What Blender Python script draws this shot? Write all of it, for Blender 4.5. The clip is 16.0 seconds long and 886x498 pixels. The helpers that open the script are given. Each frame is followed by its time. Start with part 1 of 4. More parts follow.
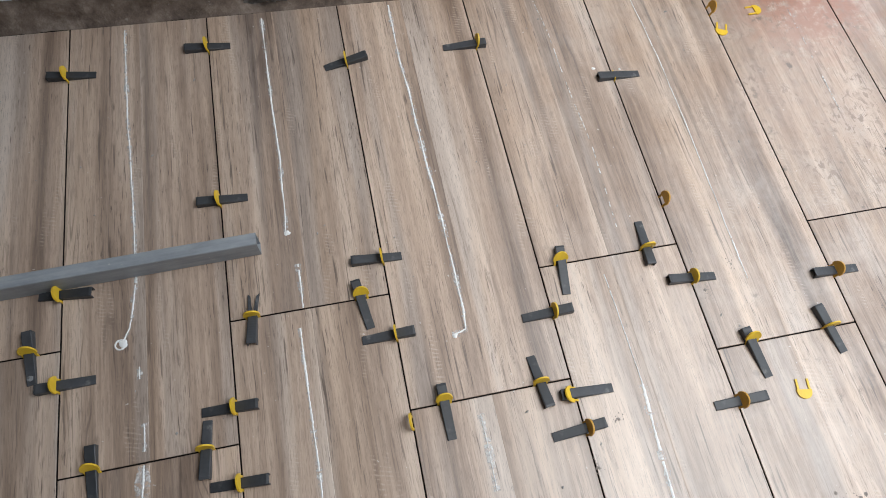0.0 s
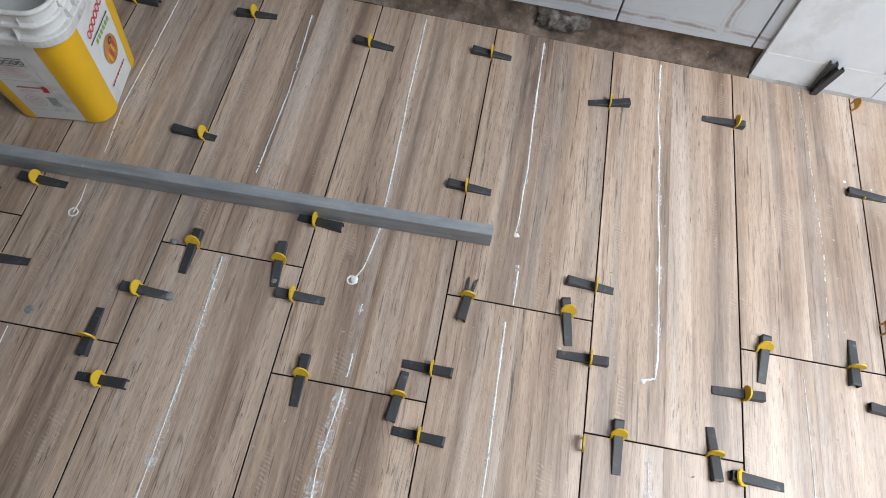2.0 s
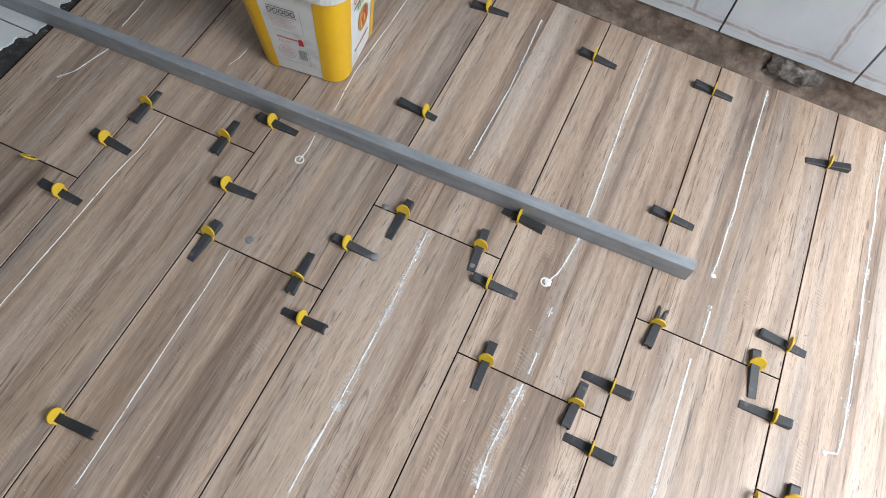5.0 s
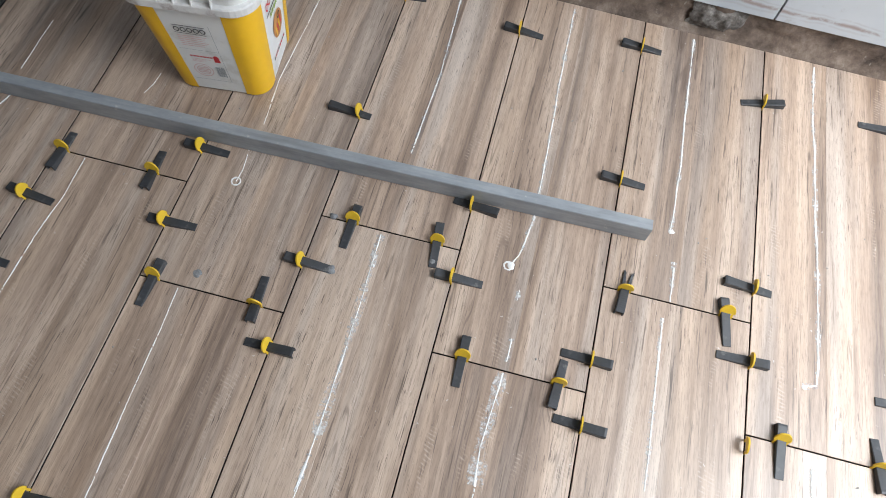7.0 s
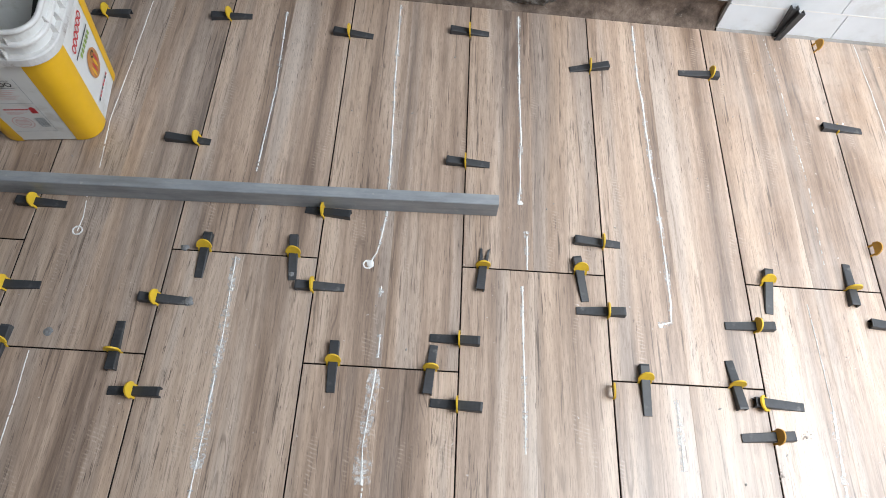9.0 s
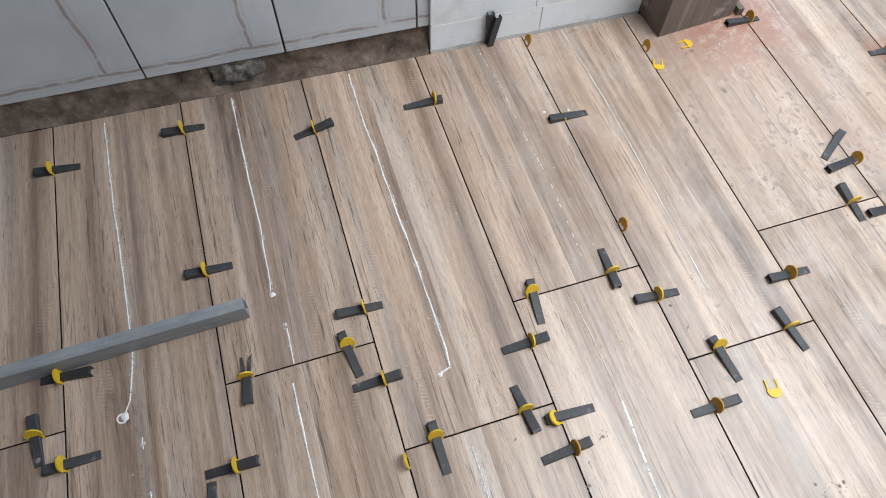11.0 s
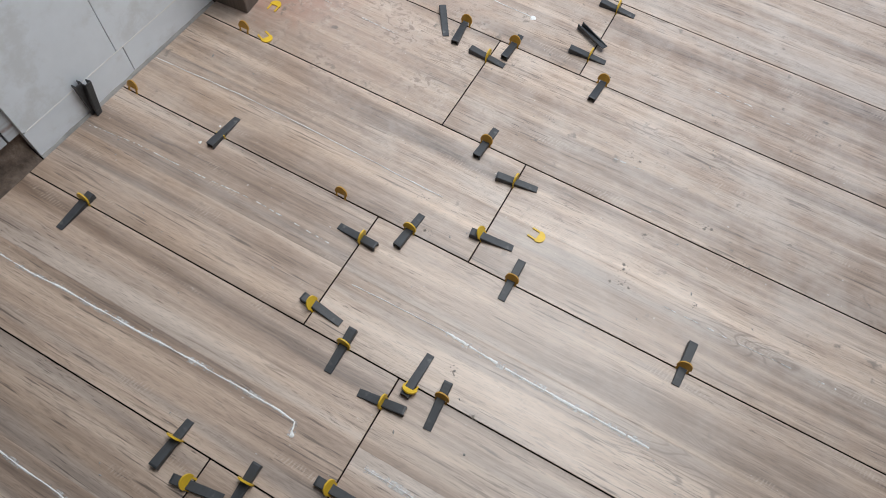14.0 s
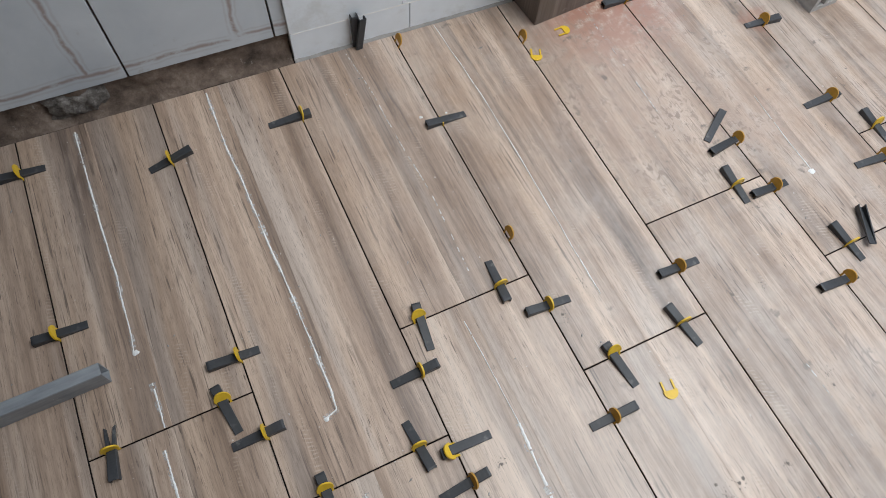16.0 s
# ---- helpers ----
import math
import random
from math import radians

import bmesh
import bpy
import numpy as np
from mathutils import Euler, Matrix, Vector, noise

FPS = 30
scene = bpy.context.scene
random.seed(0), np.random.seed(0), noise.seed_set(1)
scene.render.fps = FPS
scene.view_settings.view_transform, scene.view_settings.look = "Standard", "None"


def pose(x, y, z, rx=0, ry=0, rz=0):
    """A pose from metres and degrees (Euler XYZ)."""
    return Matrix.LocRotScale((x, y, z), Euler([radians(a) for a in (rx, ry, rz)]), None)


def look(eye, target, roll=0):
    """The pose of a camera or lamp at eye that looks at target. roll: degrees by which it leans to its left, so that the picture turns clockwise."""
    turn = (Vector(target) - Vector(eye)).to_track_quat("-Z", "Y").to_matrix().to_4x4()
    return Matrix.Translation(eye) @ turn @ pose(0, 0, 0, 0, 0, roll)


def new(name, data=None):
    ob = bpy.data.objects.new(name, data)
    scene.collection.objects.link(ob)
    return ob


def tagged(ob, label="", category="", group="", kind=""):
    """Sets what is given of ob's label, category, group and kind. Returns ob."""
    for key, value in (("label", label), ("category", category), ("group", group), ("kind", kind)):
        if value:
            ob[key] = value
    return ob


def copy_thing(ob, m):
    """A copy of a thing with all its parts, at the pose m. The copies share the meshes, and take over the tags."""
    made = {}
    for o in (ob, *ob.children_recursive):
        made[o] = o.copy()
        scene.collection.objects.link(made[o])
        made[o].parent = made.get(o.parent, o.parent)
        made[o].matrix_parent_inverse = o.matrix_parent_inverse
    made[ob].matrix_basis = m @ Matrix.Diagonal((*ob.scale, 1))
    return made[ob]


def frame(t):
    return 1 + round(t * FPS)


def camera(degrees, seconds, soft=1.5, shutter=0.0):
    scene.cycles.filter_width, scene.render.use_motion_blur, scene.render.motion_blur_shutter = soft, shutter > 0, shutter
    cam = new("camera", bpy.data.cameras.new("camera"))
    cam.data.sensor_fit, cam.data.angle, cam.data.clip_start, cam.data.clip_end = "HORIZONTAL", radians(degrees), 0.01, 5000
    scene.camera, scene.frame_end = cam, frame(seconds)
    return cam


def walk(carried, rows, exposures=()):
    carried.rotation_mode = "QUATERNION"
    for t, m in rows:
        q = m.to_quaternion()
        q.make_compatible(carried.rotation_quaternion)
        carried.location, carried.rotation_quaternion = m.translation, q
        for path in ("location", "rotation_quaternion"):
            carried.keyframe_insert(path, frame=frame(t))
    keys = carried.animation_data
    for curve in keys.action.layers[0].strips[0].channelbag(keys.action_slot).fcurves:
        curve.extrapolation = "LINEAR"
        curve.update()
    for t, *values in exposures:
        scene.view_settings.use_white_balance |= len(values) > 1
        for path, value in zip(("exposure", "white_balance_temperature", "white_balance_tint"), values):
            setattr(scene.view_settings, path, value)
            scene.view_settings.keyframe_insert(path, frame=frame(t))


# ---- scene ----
cam = camera(68.2, 16.0, soft=0.95)
PATH = [
    (0, (0.862, -1.178, 1.197), (1.115, -0.392, -0.624), 6.8),
    (0.5, (0.833, -1.204, 1.211), (1.034, -0.354, -0.588), 5.5),
    (1, (0.777, -1.222, 1.221), (0.889, -0.331, -0.566), 5.3),
    (1.5, (0.697, -1.245, 1.231), (0.716, -0.337, -0.551), 6.6),
    (2, (0.621, -1.262, 1.243), (0.558, -0.362, -0.542), 6.8),
    (2.5, (0.571, -1.275, 1.246), (0.432, -0.394, -0.544), 6.9),
    (3, (0.502, -1.2975, 1.253), (0.3285, -0.4265, -0.539), 8.9),
    (3.5, (0.455, -1.321, 1.257), (0.213, -0.4605, -0.533), 8.1),
    (4, (0.431, -1.357, 1.252), (0.150, -0.506, -0.536), 8.0),
    (4.2, (0.418, -1.365, 1.255), (0.119, -0.515, -0.530), 7.6),
    (6.3, (0.35, -1.354, 1.223), (0.152, -0.505, -0.577), 5.3),
    (6.5, (0.348, -1.346, 1.221), (0.177, -0.499, -0.583), 5.8),
    (7, (0.362, -1.33, 1.227), (0.22, -0.469, -0.573), 5.7),
    (7.5, (0.377, -1.324, 1.234), (0.265, -0.427, -0.549), 6.8),
    (8, (0.404, -1.323, 1.24), (0.309, -0.427, -0.546), 4.7),
    (8.5, (0.446, -1.31, 1.253), (0.407, -0.395, -0.526), 5.0),
    (8.7, (0.475, -1.329, 1.245), (0.486, -0.432, -0.542), 6.4),
    (10.8, (0.855, -1.234, 1.263), (1.094, -0.308, -0.494), 0.6),
    (11, (0.878, -1.227, 1.267), (1.193, -0.319, -0.487), 1.8),
    (11.5, (0.867, -1.194, 1.254), (1.406, -0.401, -0.501), 2.3),
    (12, (0.85, -1.141, 1.275), (1.568, -0.529, -0.488), 3.1),
    (12.5, (0.867, -1.148, 1.29), (1.674, -0.613, -0.46), 2.0),
    (13, (0.887, -1.172, 1.276), (1.749, -0.733, -0.474), 2.9),
    (13.5, (0.9, -1.162, 1.276), (1.73, -0.75, -0.497), 3.0),
    (14, (0.903, -1.161, 1.274), (1.743, -0.797, -0.505), 5.9),
    (14.5, (0.97, -1.173, 1.251), (1.733, -0.729, -0.544), 5.6),
    (15, (1.06, -1.175, 1.255), (1.696, -0.59, -0.548), 6.2),
    (15.5, (1.082, -1.159, 1.259), (1.639, -0.483, -0.539), 6.5),
    (16, (1.046, -1.147, 1.244), (1.504, -0.374, -0.543), 6.0),
]
walk(cam, [(t, look(eye, target, roll)) for t, eye, target, roll in PATH],
     exposures=[(0.0, 0.09), (1.5, 0.38), (2.5, 0.60), (3.5, 0.93), (7.0, 1.0), (8.5, 0.86), (11.0, 0.16), (12.5, -0.29), (16.0, -0.28)])

# ---------------------------------------------------------------- light
world = bpy.data.worlds.new("sky")
scene.world = world
world.use_nodes = True
wn = world.node_tree
sky = wn.nodes.new("ShaderNodeTexSky")
sky.sky_type = "NISHITA"
sky.sun_disc = False
sky.sun_elevation, sky.sun_rotation = radians(70), radians(139)
wn.nodes["Background"].inputs["Strength"].default_value = 0.12
wn.links.new(sky.outputs[0], wn.nodes["Background"].inputs["Color"])

sun_data = bpy.data.lights.new("sun", "SUN")
sun_data.energy, sun_data.angle, sun_data.color = 0.75, radians(25), (1.0, 0.96, 0.9)
sun = new("sun", sun_data)
sun.matrix_world = look((4.6, -3.4, 9), (2.5, -1.0, 0))


def area_lamp(name, eye, target, sx, sy, watts, colour):
    d = bpy.data.lights.new(name, "AREA")
    d.shape, d.size, d.size_y, d.energy, d.color = "RECTANGLE", sx, sy, watts, colour
    ob = new(name, d)
    ob.matrix_world = look(eye, target)
    return ob


# area lamps stand in for daylight: assumed, unseen roof and wide east openings, and the open north side in the
# north-east
area_lamp("roof_opening_light", (2.62, -1.15, 2.72), (2.45, -1.30, 0.0), 1.9, 2.2, 92, (0.89, 0.955, 1.0))
area_lamp("north_opening_light", (2.95, 0.80, 1.50), (1.9, -1.4, 0.4), 1.5, 2.3, 13, (0.89, 0.955, 1.0))
area_lamp("east_opening_light", (3.66, -1.90, 1.25), (0.0, -1.90, 0.9), 2.2, 2.3, 9, (0.89, 0.955, 1.0))


# ---------------------------------------------------------------- small tools
def part(name, bm, material, parent=None, label="", at=None, smooth=False):
    me = bpy.data.meshes.new(name)
    bm.to_mesh(me)
    bm.free()
    me.materials.append(material)
    if smooth:
        for p in me.polygons:
            p.use_smooth = True
    ob = new(name, me)
    if parent:
        ob.parent = parent
    if at is not None:
        ob.matrix_basis = at
    if label:
        tagged(ob, label)
    return ob


def empty(name, at, label, category, group="", kind=""):
    ob = new(name)
    ob.empty_display_size = 0.05
    ob.matrix_basis = at
    return tagged(ob, label, category, group, kind)


def box_into(bm, x0, x1, y0, y1, z0, z1, bevel=0.0):
    vs = [bm.verts.new((x, y, z)) for z in (z0, z1) for y in (y0, y1) for x in (x0, x1)]
    quads = ((0, 2, 3, 1), (4, 5, 7, 6), (0, 1, 5, 4), (2, 6, 7, 3), (0, 4, 6, 2), (1, 3, 7, 5))
    fs = [bm.faces.new([vs[i] for i in q]) for q in quads]
    if bevel:
        es = {e for f in fs for e in f.edges}
        bmesh.ops.bevel(bm, geom=list(es), offset=bevel, segments=2, affect="EDGES", profile=0.6)
    return bm


def box(x0, x1, y0, y1, z0, z1, bevel=0.0):
    return box_into(bmesh.new(), x0, x1, y0, y1, z0, z1, bevel)


def prism(outline, depth, axis="z"):
    """An outline in two coordinates, drawn out by depth."""
    bm = bmesh.new()

    def p(u, v, w):
        return {"z": (u, v, w), "y": (u, w, v), "x": (w, u, v)}[axis]
    a = [bm.verts.new(p(u, v, -depth / 2)) for u, v in outline]
    b = [bm.verts.new(p(u, v, depth / 2)) for u, v in outline]
    n = len(outline)
    bm.faces.new(a[::-1])
    bm.faces.new(b)
    for i in range(n):
        bm.faces.new((a[i], a[(i + 1) % n], b[(i + 1) % n], b[i]))
    bmesh.ops.recalc_face_normals(bm, faces=bm.faces)
    return bm


# ---------------------------------------------------------------- materials
class Nodes:
    def __init__(self, name):
        self.mat = bpy.data.materials.new(name)
        self.mat.use_nodes = True
        self.t = self.mat.node_tree
        self.bsdf = self.t.nodes["Principled BSDF"]
        self.out = self.t.nodes["Material Output"]

    def add(self, kind, **props):
        n = self.t.nodes.new(kind)
        for k, v in props.items():
            if k == "operation":
                n.operation = v
            elif k == "blend":
                n.blend_type = v
        return n

    def put(self, socket, value):
        if isinstance(value, bpy.types.NodeSocket):
            self.t.links.new(value, socket)
        else:
            socket.default_value = value

    def math(self, op, a, b=0.0, c=0.0):
        n = self.add("ShaderNodeMath", operation=op)
        for i, v in enumerate((a, b, c)):
            self.put(n.inputs[i], v)
        return n.outputs[0]

    def coords(self, scale=(1, 1, 1), kind="Object", vec=None, shift=None):
        m = self.add("ShaderNodeMapping")
        if vec is None:
            vec = self.add("ShaderNodeTexCoord").outputs[kind]
        self.put(m.inputs["Vector"], vec)
        m.inputs["Scale"].default_value = scale
        if shift is not None:
            self.put(m.inputs["Location"], shift)
        return m.outputs[0]

    def noise(self, vec, scale=1.0, detail=3.0, rough=0.5, distort=0.0, w=None):
        n = self.add("ShaderNodeTexNoise")
        if w is not None:
            n.noise_dimensions = "4D"
            self.put(n.inputs["W"], w)
        self.put(n.inputs["Vector"], vec)
        n.inputs["Scale"].default_value = scale
        n.inputs["Detail"].default_value = detail
        n.inputs["Roughness"].default_value = rough
        n.inputs["Distortion"].default_value = distort
        return n.outputs["Fac"]

    def ramp(self, fac, *stops):
        n = self.add("ShaderNodeValToRGB")
        self.put(n.inputs[0], fac)
        els = n.color_ramp.elements
        for i, (pos, col) in enumerate(stops):
            e = els[i] if i < 2 else els.new(pos)
            e.position = pos
            e.color = (*col, 1) if len(col) == 3 else col
        return n.outputs[0]

    def mix(self, fac, a, b, blend="MIX"):
        n = self.add("ShaderNodeMix", blend=blend)
        n.data_type = "RGBA"
        n.blend_type = blend
        self.put(n.inputs[0], fac)
        for i, v in ((6, a), (7, b)):
            self.put(n.inputs[i], (*v, 1) if isinstance(v, tuple) and len(v) == 3 else v)
        return n.outputs[2]

    def smooth(self, v, lo, hi):
        n = self.add("ShaderNodeMapRange")
        n.interpolation_type = "SMOOTHSTEP"
        self.put(n.inputs[0], v)
        n.inputs[1].default_value, n.inputs[2].default_value = lo, hi
        return n.outputs[0]

    def bump(self, height, strength=0.2, dist=0.002):
        n = self.add("ShaderNodeBump")
        n.inputs["Strength"].default_value = strength
        n.inputs["Distance"].default_value = dist
        self.put(n.inputs["Height"], height)
        self.put(self.bsdf.inputs["Normal"], n.outputs[0])

    def finish(self, colour, rough=0.5, metal=0.0, spec=0.5, alpha=None):
        self.put(self.bsdf.inputs["Base Color"], (*colour, 1) if isinstance(colour, tuple) else colour)
        self.put(self.bsdf.inputs["Roughness"], rough)
        self.put(self.bsdf.inputs["Metallic"], metal)
        self.bsdf.inputs["Specular IOR Level"].default_value = spec
        if alpha is not None:
            self.put(self.bsdf.inputs["Alpha"], alpha)
        return self.mat


def plain(name, colour, rough=0.5, metal=0.0, vary=0.15, scale=40.0, bump=0.1, spec=0.5, dirt=None):
    n = Nodes(name)
    v = n.coords()
    a = n.noise(v, scale, 5, 0.6)
    b = n.noise(v, scale * 0.15, 3, 0.6)
    dark = tuple(c * (1 - vary) for c in colour)
    lite = tuple(min(1, c * (1 + vary)) for c in colour)
    col = n.ramp(n.math("ADD", n.math("MULTIPLY", a, 0.5), n.math("MULTIPLY", b, 0.5)), (0.3, dark), (0.7, lite))
    if dirt:
        col = n.mix(n.smooth(n.noise(v, scale * 0.35, 6, 0.7), 0.52, 0.68), col, dirt)
    n.bump(a, bump, 0.001)
    return n.finish(col, rough, metal, spec)


def wood_tile_material():
    """Wood-print porcelain: long streaks, fine grain, saw marks; cement dust and red brick dust trodden over the eastern part."""
    n = Nodes("wood_print_porcelain")
    obj = n.add("ShaderNodeTexCoord").outputs["Object"]
    sep = n.add("ShaderNodeSeparateXYZ")
    n.put(sep.inputs[0], obj)
    rnd = n.add("ShaderNodeObjectInfo").outputs["Random"]
    half = n.math("GREATER_THAN", sep.outputs[0], 0.0)
    w = n.math("ADD", n.math("MULTIPLY", rnd, 90.0), n.math("MULTIPLY", half, 7.3))
    # slow sideways drift makes the grain wander
    drift = n.noise(n.coords((2.0, 0.9, 1), vec=obj), 1.0, 2, 0.5, 0, w)
    comb = n.add("ShaderNodeCombineXYZ")
    n.put(comb.inputs[0], n.math("ADD", sep.outputs[0], n.math("MULTIPLY", drift, 0.035)))
    n.put(comb.inputs[1], sep.outputs[1])
    g = comb.outputs[0]
    wide = n.noise(n.coords((13, 0.55, 1), vec=g), 1.0, 2, 0.5, 0.2, w)
    broad = n.noise(n.coords((34, 1.1, 1), vec=g), 1.0, 3, 0.55, 0.3, n.math("ADD", w, 3.0))
    mid = n.noise(n.coords((95, 4.5, 1), vec=g), 1.0, 5, 0.62, 0.3, w)
    fine = n.noise(n.coords((330, 17, 1), vec=g), 1.0, 4, 0.7, 0.2, w)
    tone = n.math("ADD", n.math("ADD", n.math("MULTIPLY", wide, 0.40), n.math("MULTIPLY", broad, 0.28)), n.math("ADD", n.math("MULTIPLY", mid, 0.20), n.math("MULTIPLY", fine, 0.12)))
    col = n.ramp(tone, (0.375, (0.150, 0.103, 0.076)), (0.445, (0.290, 0.205, 0.152)), (0.51, (0.440, 0.320, 0.240)), (0.60, (0.630, 0.490, 0.385)))
    # cooler greyish streaks and warmer tan ones
    grey = n.smooth(n.noise(n.coords((15, 0.6, 1), vec=g), 1.0, 3, 0.5, 0.3, n.math("ADD", w, 31.0)), 0.47, 0.64)
    col = n.mix(n.math("MULTIPLY", grey, 0.42), col, n.ramp(tone, (0.38, (0.165, 0.142, 0.128)), (0.60, (0.50, 0.452, 0.415))))
    tan = n.smooth(n.noise(n.coords((12, 0.7, 1), vec=g), 1.0, 2, 0.5, 0.2, n.math("ADD", w, 53.0)), 0.50, 0.66)
    col = n.mix(n.math("MULTIPLY", tan, 0.55), col, n.ramp(tone, (0.38, (0.230, 0.148, 0.098)), (0.60, (0.61, 0.445, 0.322))))
    # thin dark strokes of grain gathered in bundles, some long, some short
    bundle = n.smooth(n.noise(n.coords((17, 1.3, 1), vec=g), 1.0, 2, 0.5, 0, n.math("ADD", w, 71.0)), 0.42, 0.58)
    stroke = n.smooth(n.noise(n.coords((190, 7.0, 1), vec=g), 1.0, 3, 0.6, 0.4, n.math("ADD", w, 61.0)), 0.56, 0.66)
    col = n.mix(n.math("MULTIPLY", n.math("MULTIPLY", stroke, bundle), 0.88), col, (0.115, 0.082, 0.064))
    pores = n.smooth(n.noise(n.coords((300, 20, 1), vec=g), 1.0, 3, 0.65, 0.3, n.math("ADD", w, 5.0)), 0.585, 0.67)
    patch = n.smooth(n.noise(n.coords((11, 2.4, 1), vec=obj), 1.0, 2, 0.5, 0, w), 0.42, 0.62)
    col = n.mix(n.math("MULTIPLY", n.math("MULTIPLY", pores, patch), 0.9), col, (0.092, 0.064, 0.051))
    # faint short dashes of grain all over
    dash = n.smooth(n.noise(n.coords((560, 36, 1), vec=g), 1.0, 3, 0.65, 0, n.math("ADD", w, 41.0)), 0.52, 0.62)
    col = n.mix(n.math("MULTIPLY", n.math("MULTIPLY", dash, n.math("ADD", 0.2, mid)), 0.52), col, (0.135, 0.094, 0.073))
    # arched growth rings where the board was cut through the heart
    arch = n.noise(n.coords((9, 1.3, 1), vec=obj), 1.0, 2, 0.45, 0.9, n.math("ADD", w, 17.0))
    ring = n.math("ABSOLUTE", n.math("SUBTRACT", n.math("FRACT", n.math("MULTIPLY", arch, 26.0)), 0.5))
    heart = n.smooth(n.noise(n.coords((9, 2.6, 1), vec=obj), 1.0, 1, 0.5, 0, n.math("ADD", w, 23.0)), 0.62, 0.69)
    rings = n.math("MULTIPLY", n.math("SUBTRACT", 1.0, n.smooth(ring, 0.03, 0.17)), heart)
    col = n.mix(n.math("MULTIPLY", rings, 0.55), col, (0.12, 0.082, 0.064))
    # pale ladder-like saw marks across the grain, in narrow bands
    slant = n.math("ADD", n.math("MULTIPLY", sep.outputs[1], 128.0), n.math("ADD", n.math("MULTIPLY", sep.outputs[0], 38.0), n.math("MULTIPLY", n.noise(n.coords((30, 30, 1), vec=obj), 1.0, 2, 0.5, 0, w), 1.6)))
    rung = n.math("ABSOLUTE", n.math("SUBTRACT", n.math("FRACT", slant), 0.5))
    saw = n.math("SUBTRACT", 1.0, n.smooth(rung, 0.10, 0.26))
    band = n.smooth(n.noise(n.coords((27, 5.0, 1), vec=g), 1.0, 2, 0.5, 0, n.math("ADD", w, 11.0)), 0.595, 0.68)
    worn = n.smooth(n.noise(n.coords((120, 60, 1), vec=obj), 1.0, 3, 0.6, 0, w), 0.40, 0.58)
    sawm = n.math("MULTIPLY", n.math("MULTIPLY", saw, band), worn)
    col = n.mix(n.math("MULTIPLY", sawm, 0.36), col, (0.62, 0.51, 0.42))
    # each tile a little lighter or darker
    hsv = n.add("ShaderNodeHueSaturation")
    n.put(hsv.inputs["Value"], n.math("ADD", 0.93, n.math("MULTIPLY", rnd, 0.14)))
    hsv.inputs["Saturation"].default_value = 0.98
    n.put(hsv.inputs["Color"], col)
    col = hsv.outputs[0]
    # dust on top, in world place
    geo = n.add("ShaderNodeNewGeometry").outputs["Position"]
    ps = n.add("ShaderNodeSeparateXYZ")
    n.put(ps.inputs[0], geo)
    east = n.smooth(n.math("ADD", ps.outputs[0], n.math("MULTIPLY", n.noise(geo, 2.2, 4, 0.6), 1.2)), 1.5, 2.7)
    cloud = n.noise(geo, 7.0, 6, 0.68)
    dust = n.math("MULTIPLY", n.math("MULTIPLY", east, n.smooth(cloud, 0.34, 0.72)), 0.40)
    col = n.mix(dust, col, (0.63, 0.56, 0.505))
    brick, clay = (0.36, 0.17, 0.12), (0.44, 0.31, 0.24)
    for cx, cy, r, amount, tint in ((2.06, -0.14, 0.26, 1.0, brick), (1.99, -0.38, 0.36, 0.45, clay), (2.22, -0.60, 0.17, 0.45, clay), (2.42, -0.33, 0.06, 0.5, brick)):
        vd = n.add("ShaderNodeVectorMath", operation="DISTANCE")
        n.put(vd.inputs[0], geo)
        vd.inputs[1].default_value = (cx, cy, 0)
        d = n.math("ADD", vd.outputs["Value"], n.math("MULTIPLY", n.math("SUBTRACT", n.noise(geo, 14, 6, 0.7), 0.5), 0.16))
        spot = n.math("SUBTRACT", 1.0, n.smooth(d, r * 0.25, r))
        col = n.mix(n.math("MULTIPLY", n.math("MULTIPLY", spot, n.smooth(n.noise(geo, 34, 6, 0.75), 0.32, 0.56)), amount), col, tint)
    # trodden mortar marks near the brick dust, grey smudges further out
    tread = n.smooth(n.noise(n.coords((75, 48, 1), vec=geo), 1.0, 4, 0.6, 0.6), 0.53, 0.60)
    vd = n.add("ShaderNodeVectorMath", operation="DISTANCE")
    n.put(vd.inputs[0], geo)
    vd.inputs[1].default_value = (1.98, -0.45, 0)
    near = n.math("SUBTRACT", 1.0, n.smooth(vd.outputs["Value"], 0.16, 0.50))
    col = n.mix(n.math("MULTIPLY", n.math("MULTIPLY", n.math("MULTIPLY", tread, n.smooth(cloud, 0.42, 0.60)), near), 0.75), col, (0.25, 0.185, 0.150))
    smudge = n.smooth(n.noise(geo, 19, 4, 0.6), 0.63, 0.72)
    col = n.mix(n.math("MULTIPLY", n.math("MULTIPLY", smudge, east), 0.75), col, (0.14, 0.122, 0.108))
    crumbs = n.smooth(n.noise(geo, 95, 2, 0.5), 0.735, 0.77)
    col = n.mix(n.math("MULTIPLY", crumbs, 0.5), col, (0.74, 0.71, 0.67))
    rough = n.math("ADD", 0.31, n.math("ADD", n.math("MULTIPLY", fine, 0.14), n.math("MULTIPLY", dust, 0.12)))
    n.bump(n.math("ADD", n.math("MULTIPLY", mid, 0.6), n.math("ADD", n.math("MULTIPLY", fine, 0.5), n.math("MULTIPLY", sawm, 0.4))), 0.22, 0.0012)
    return n.finish(col, rough, 0.0, 0.70)


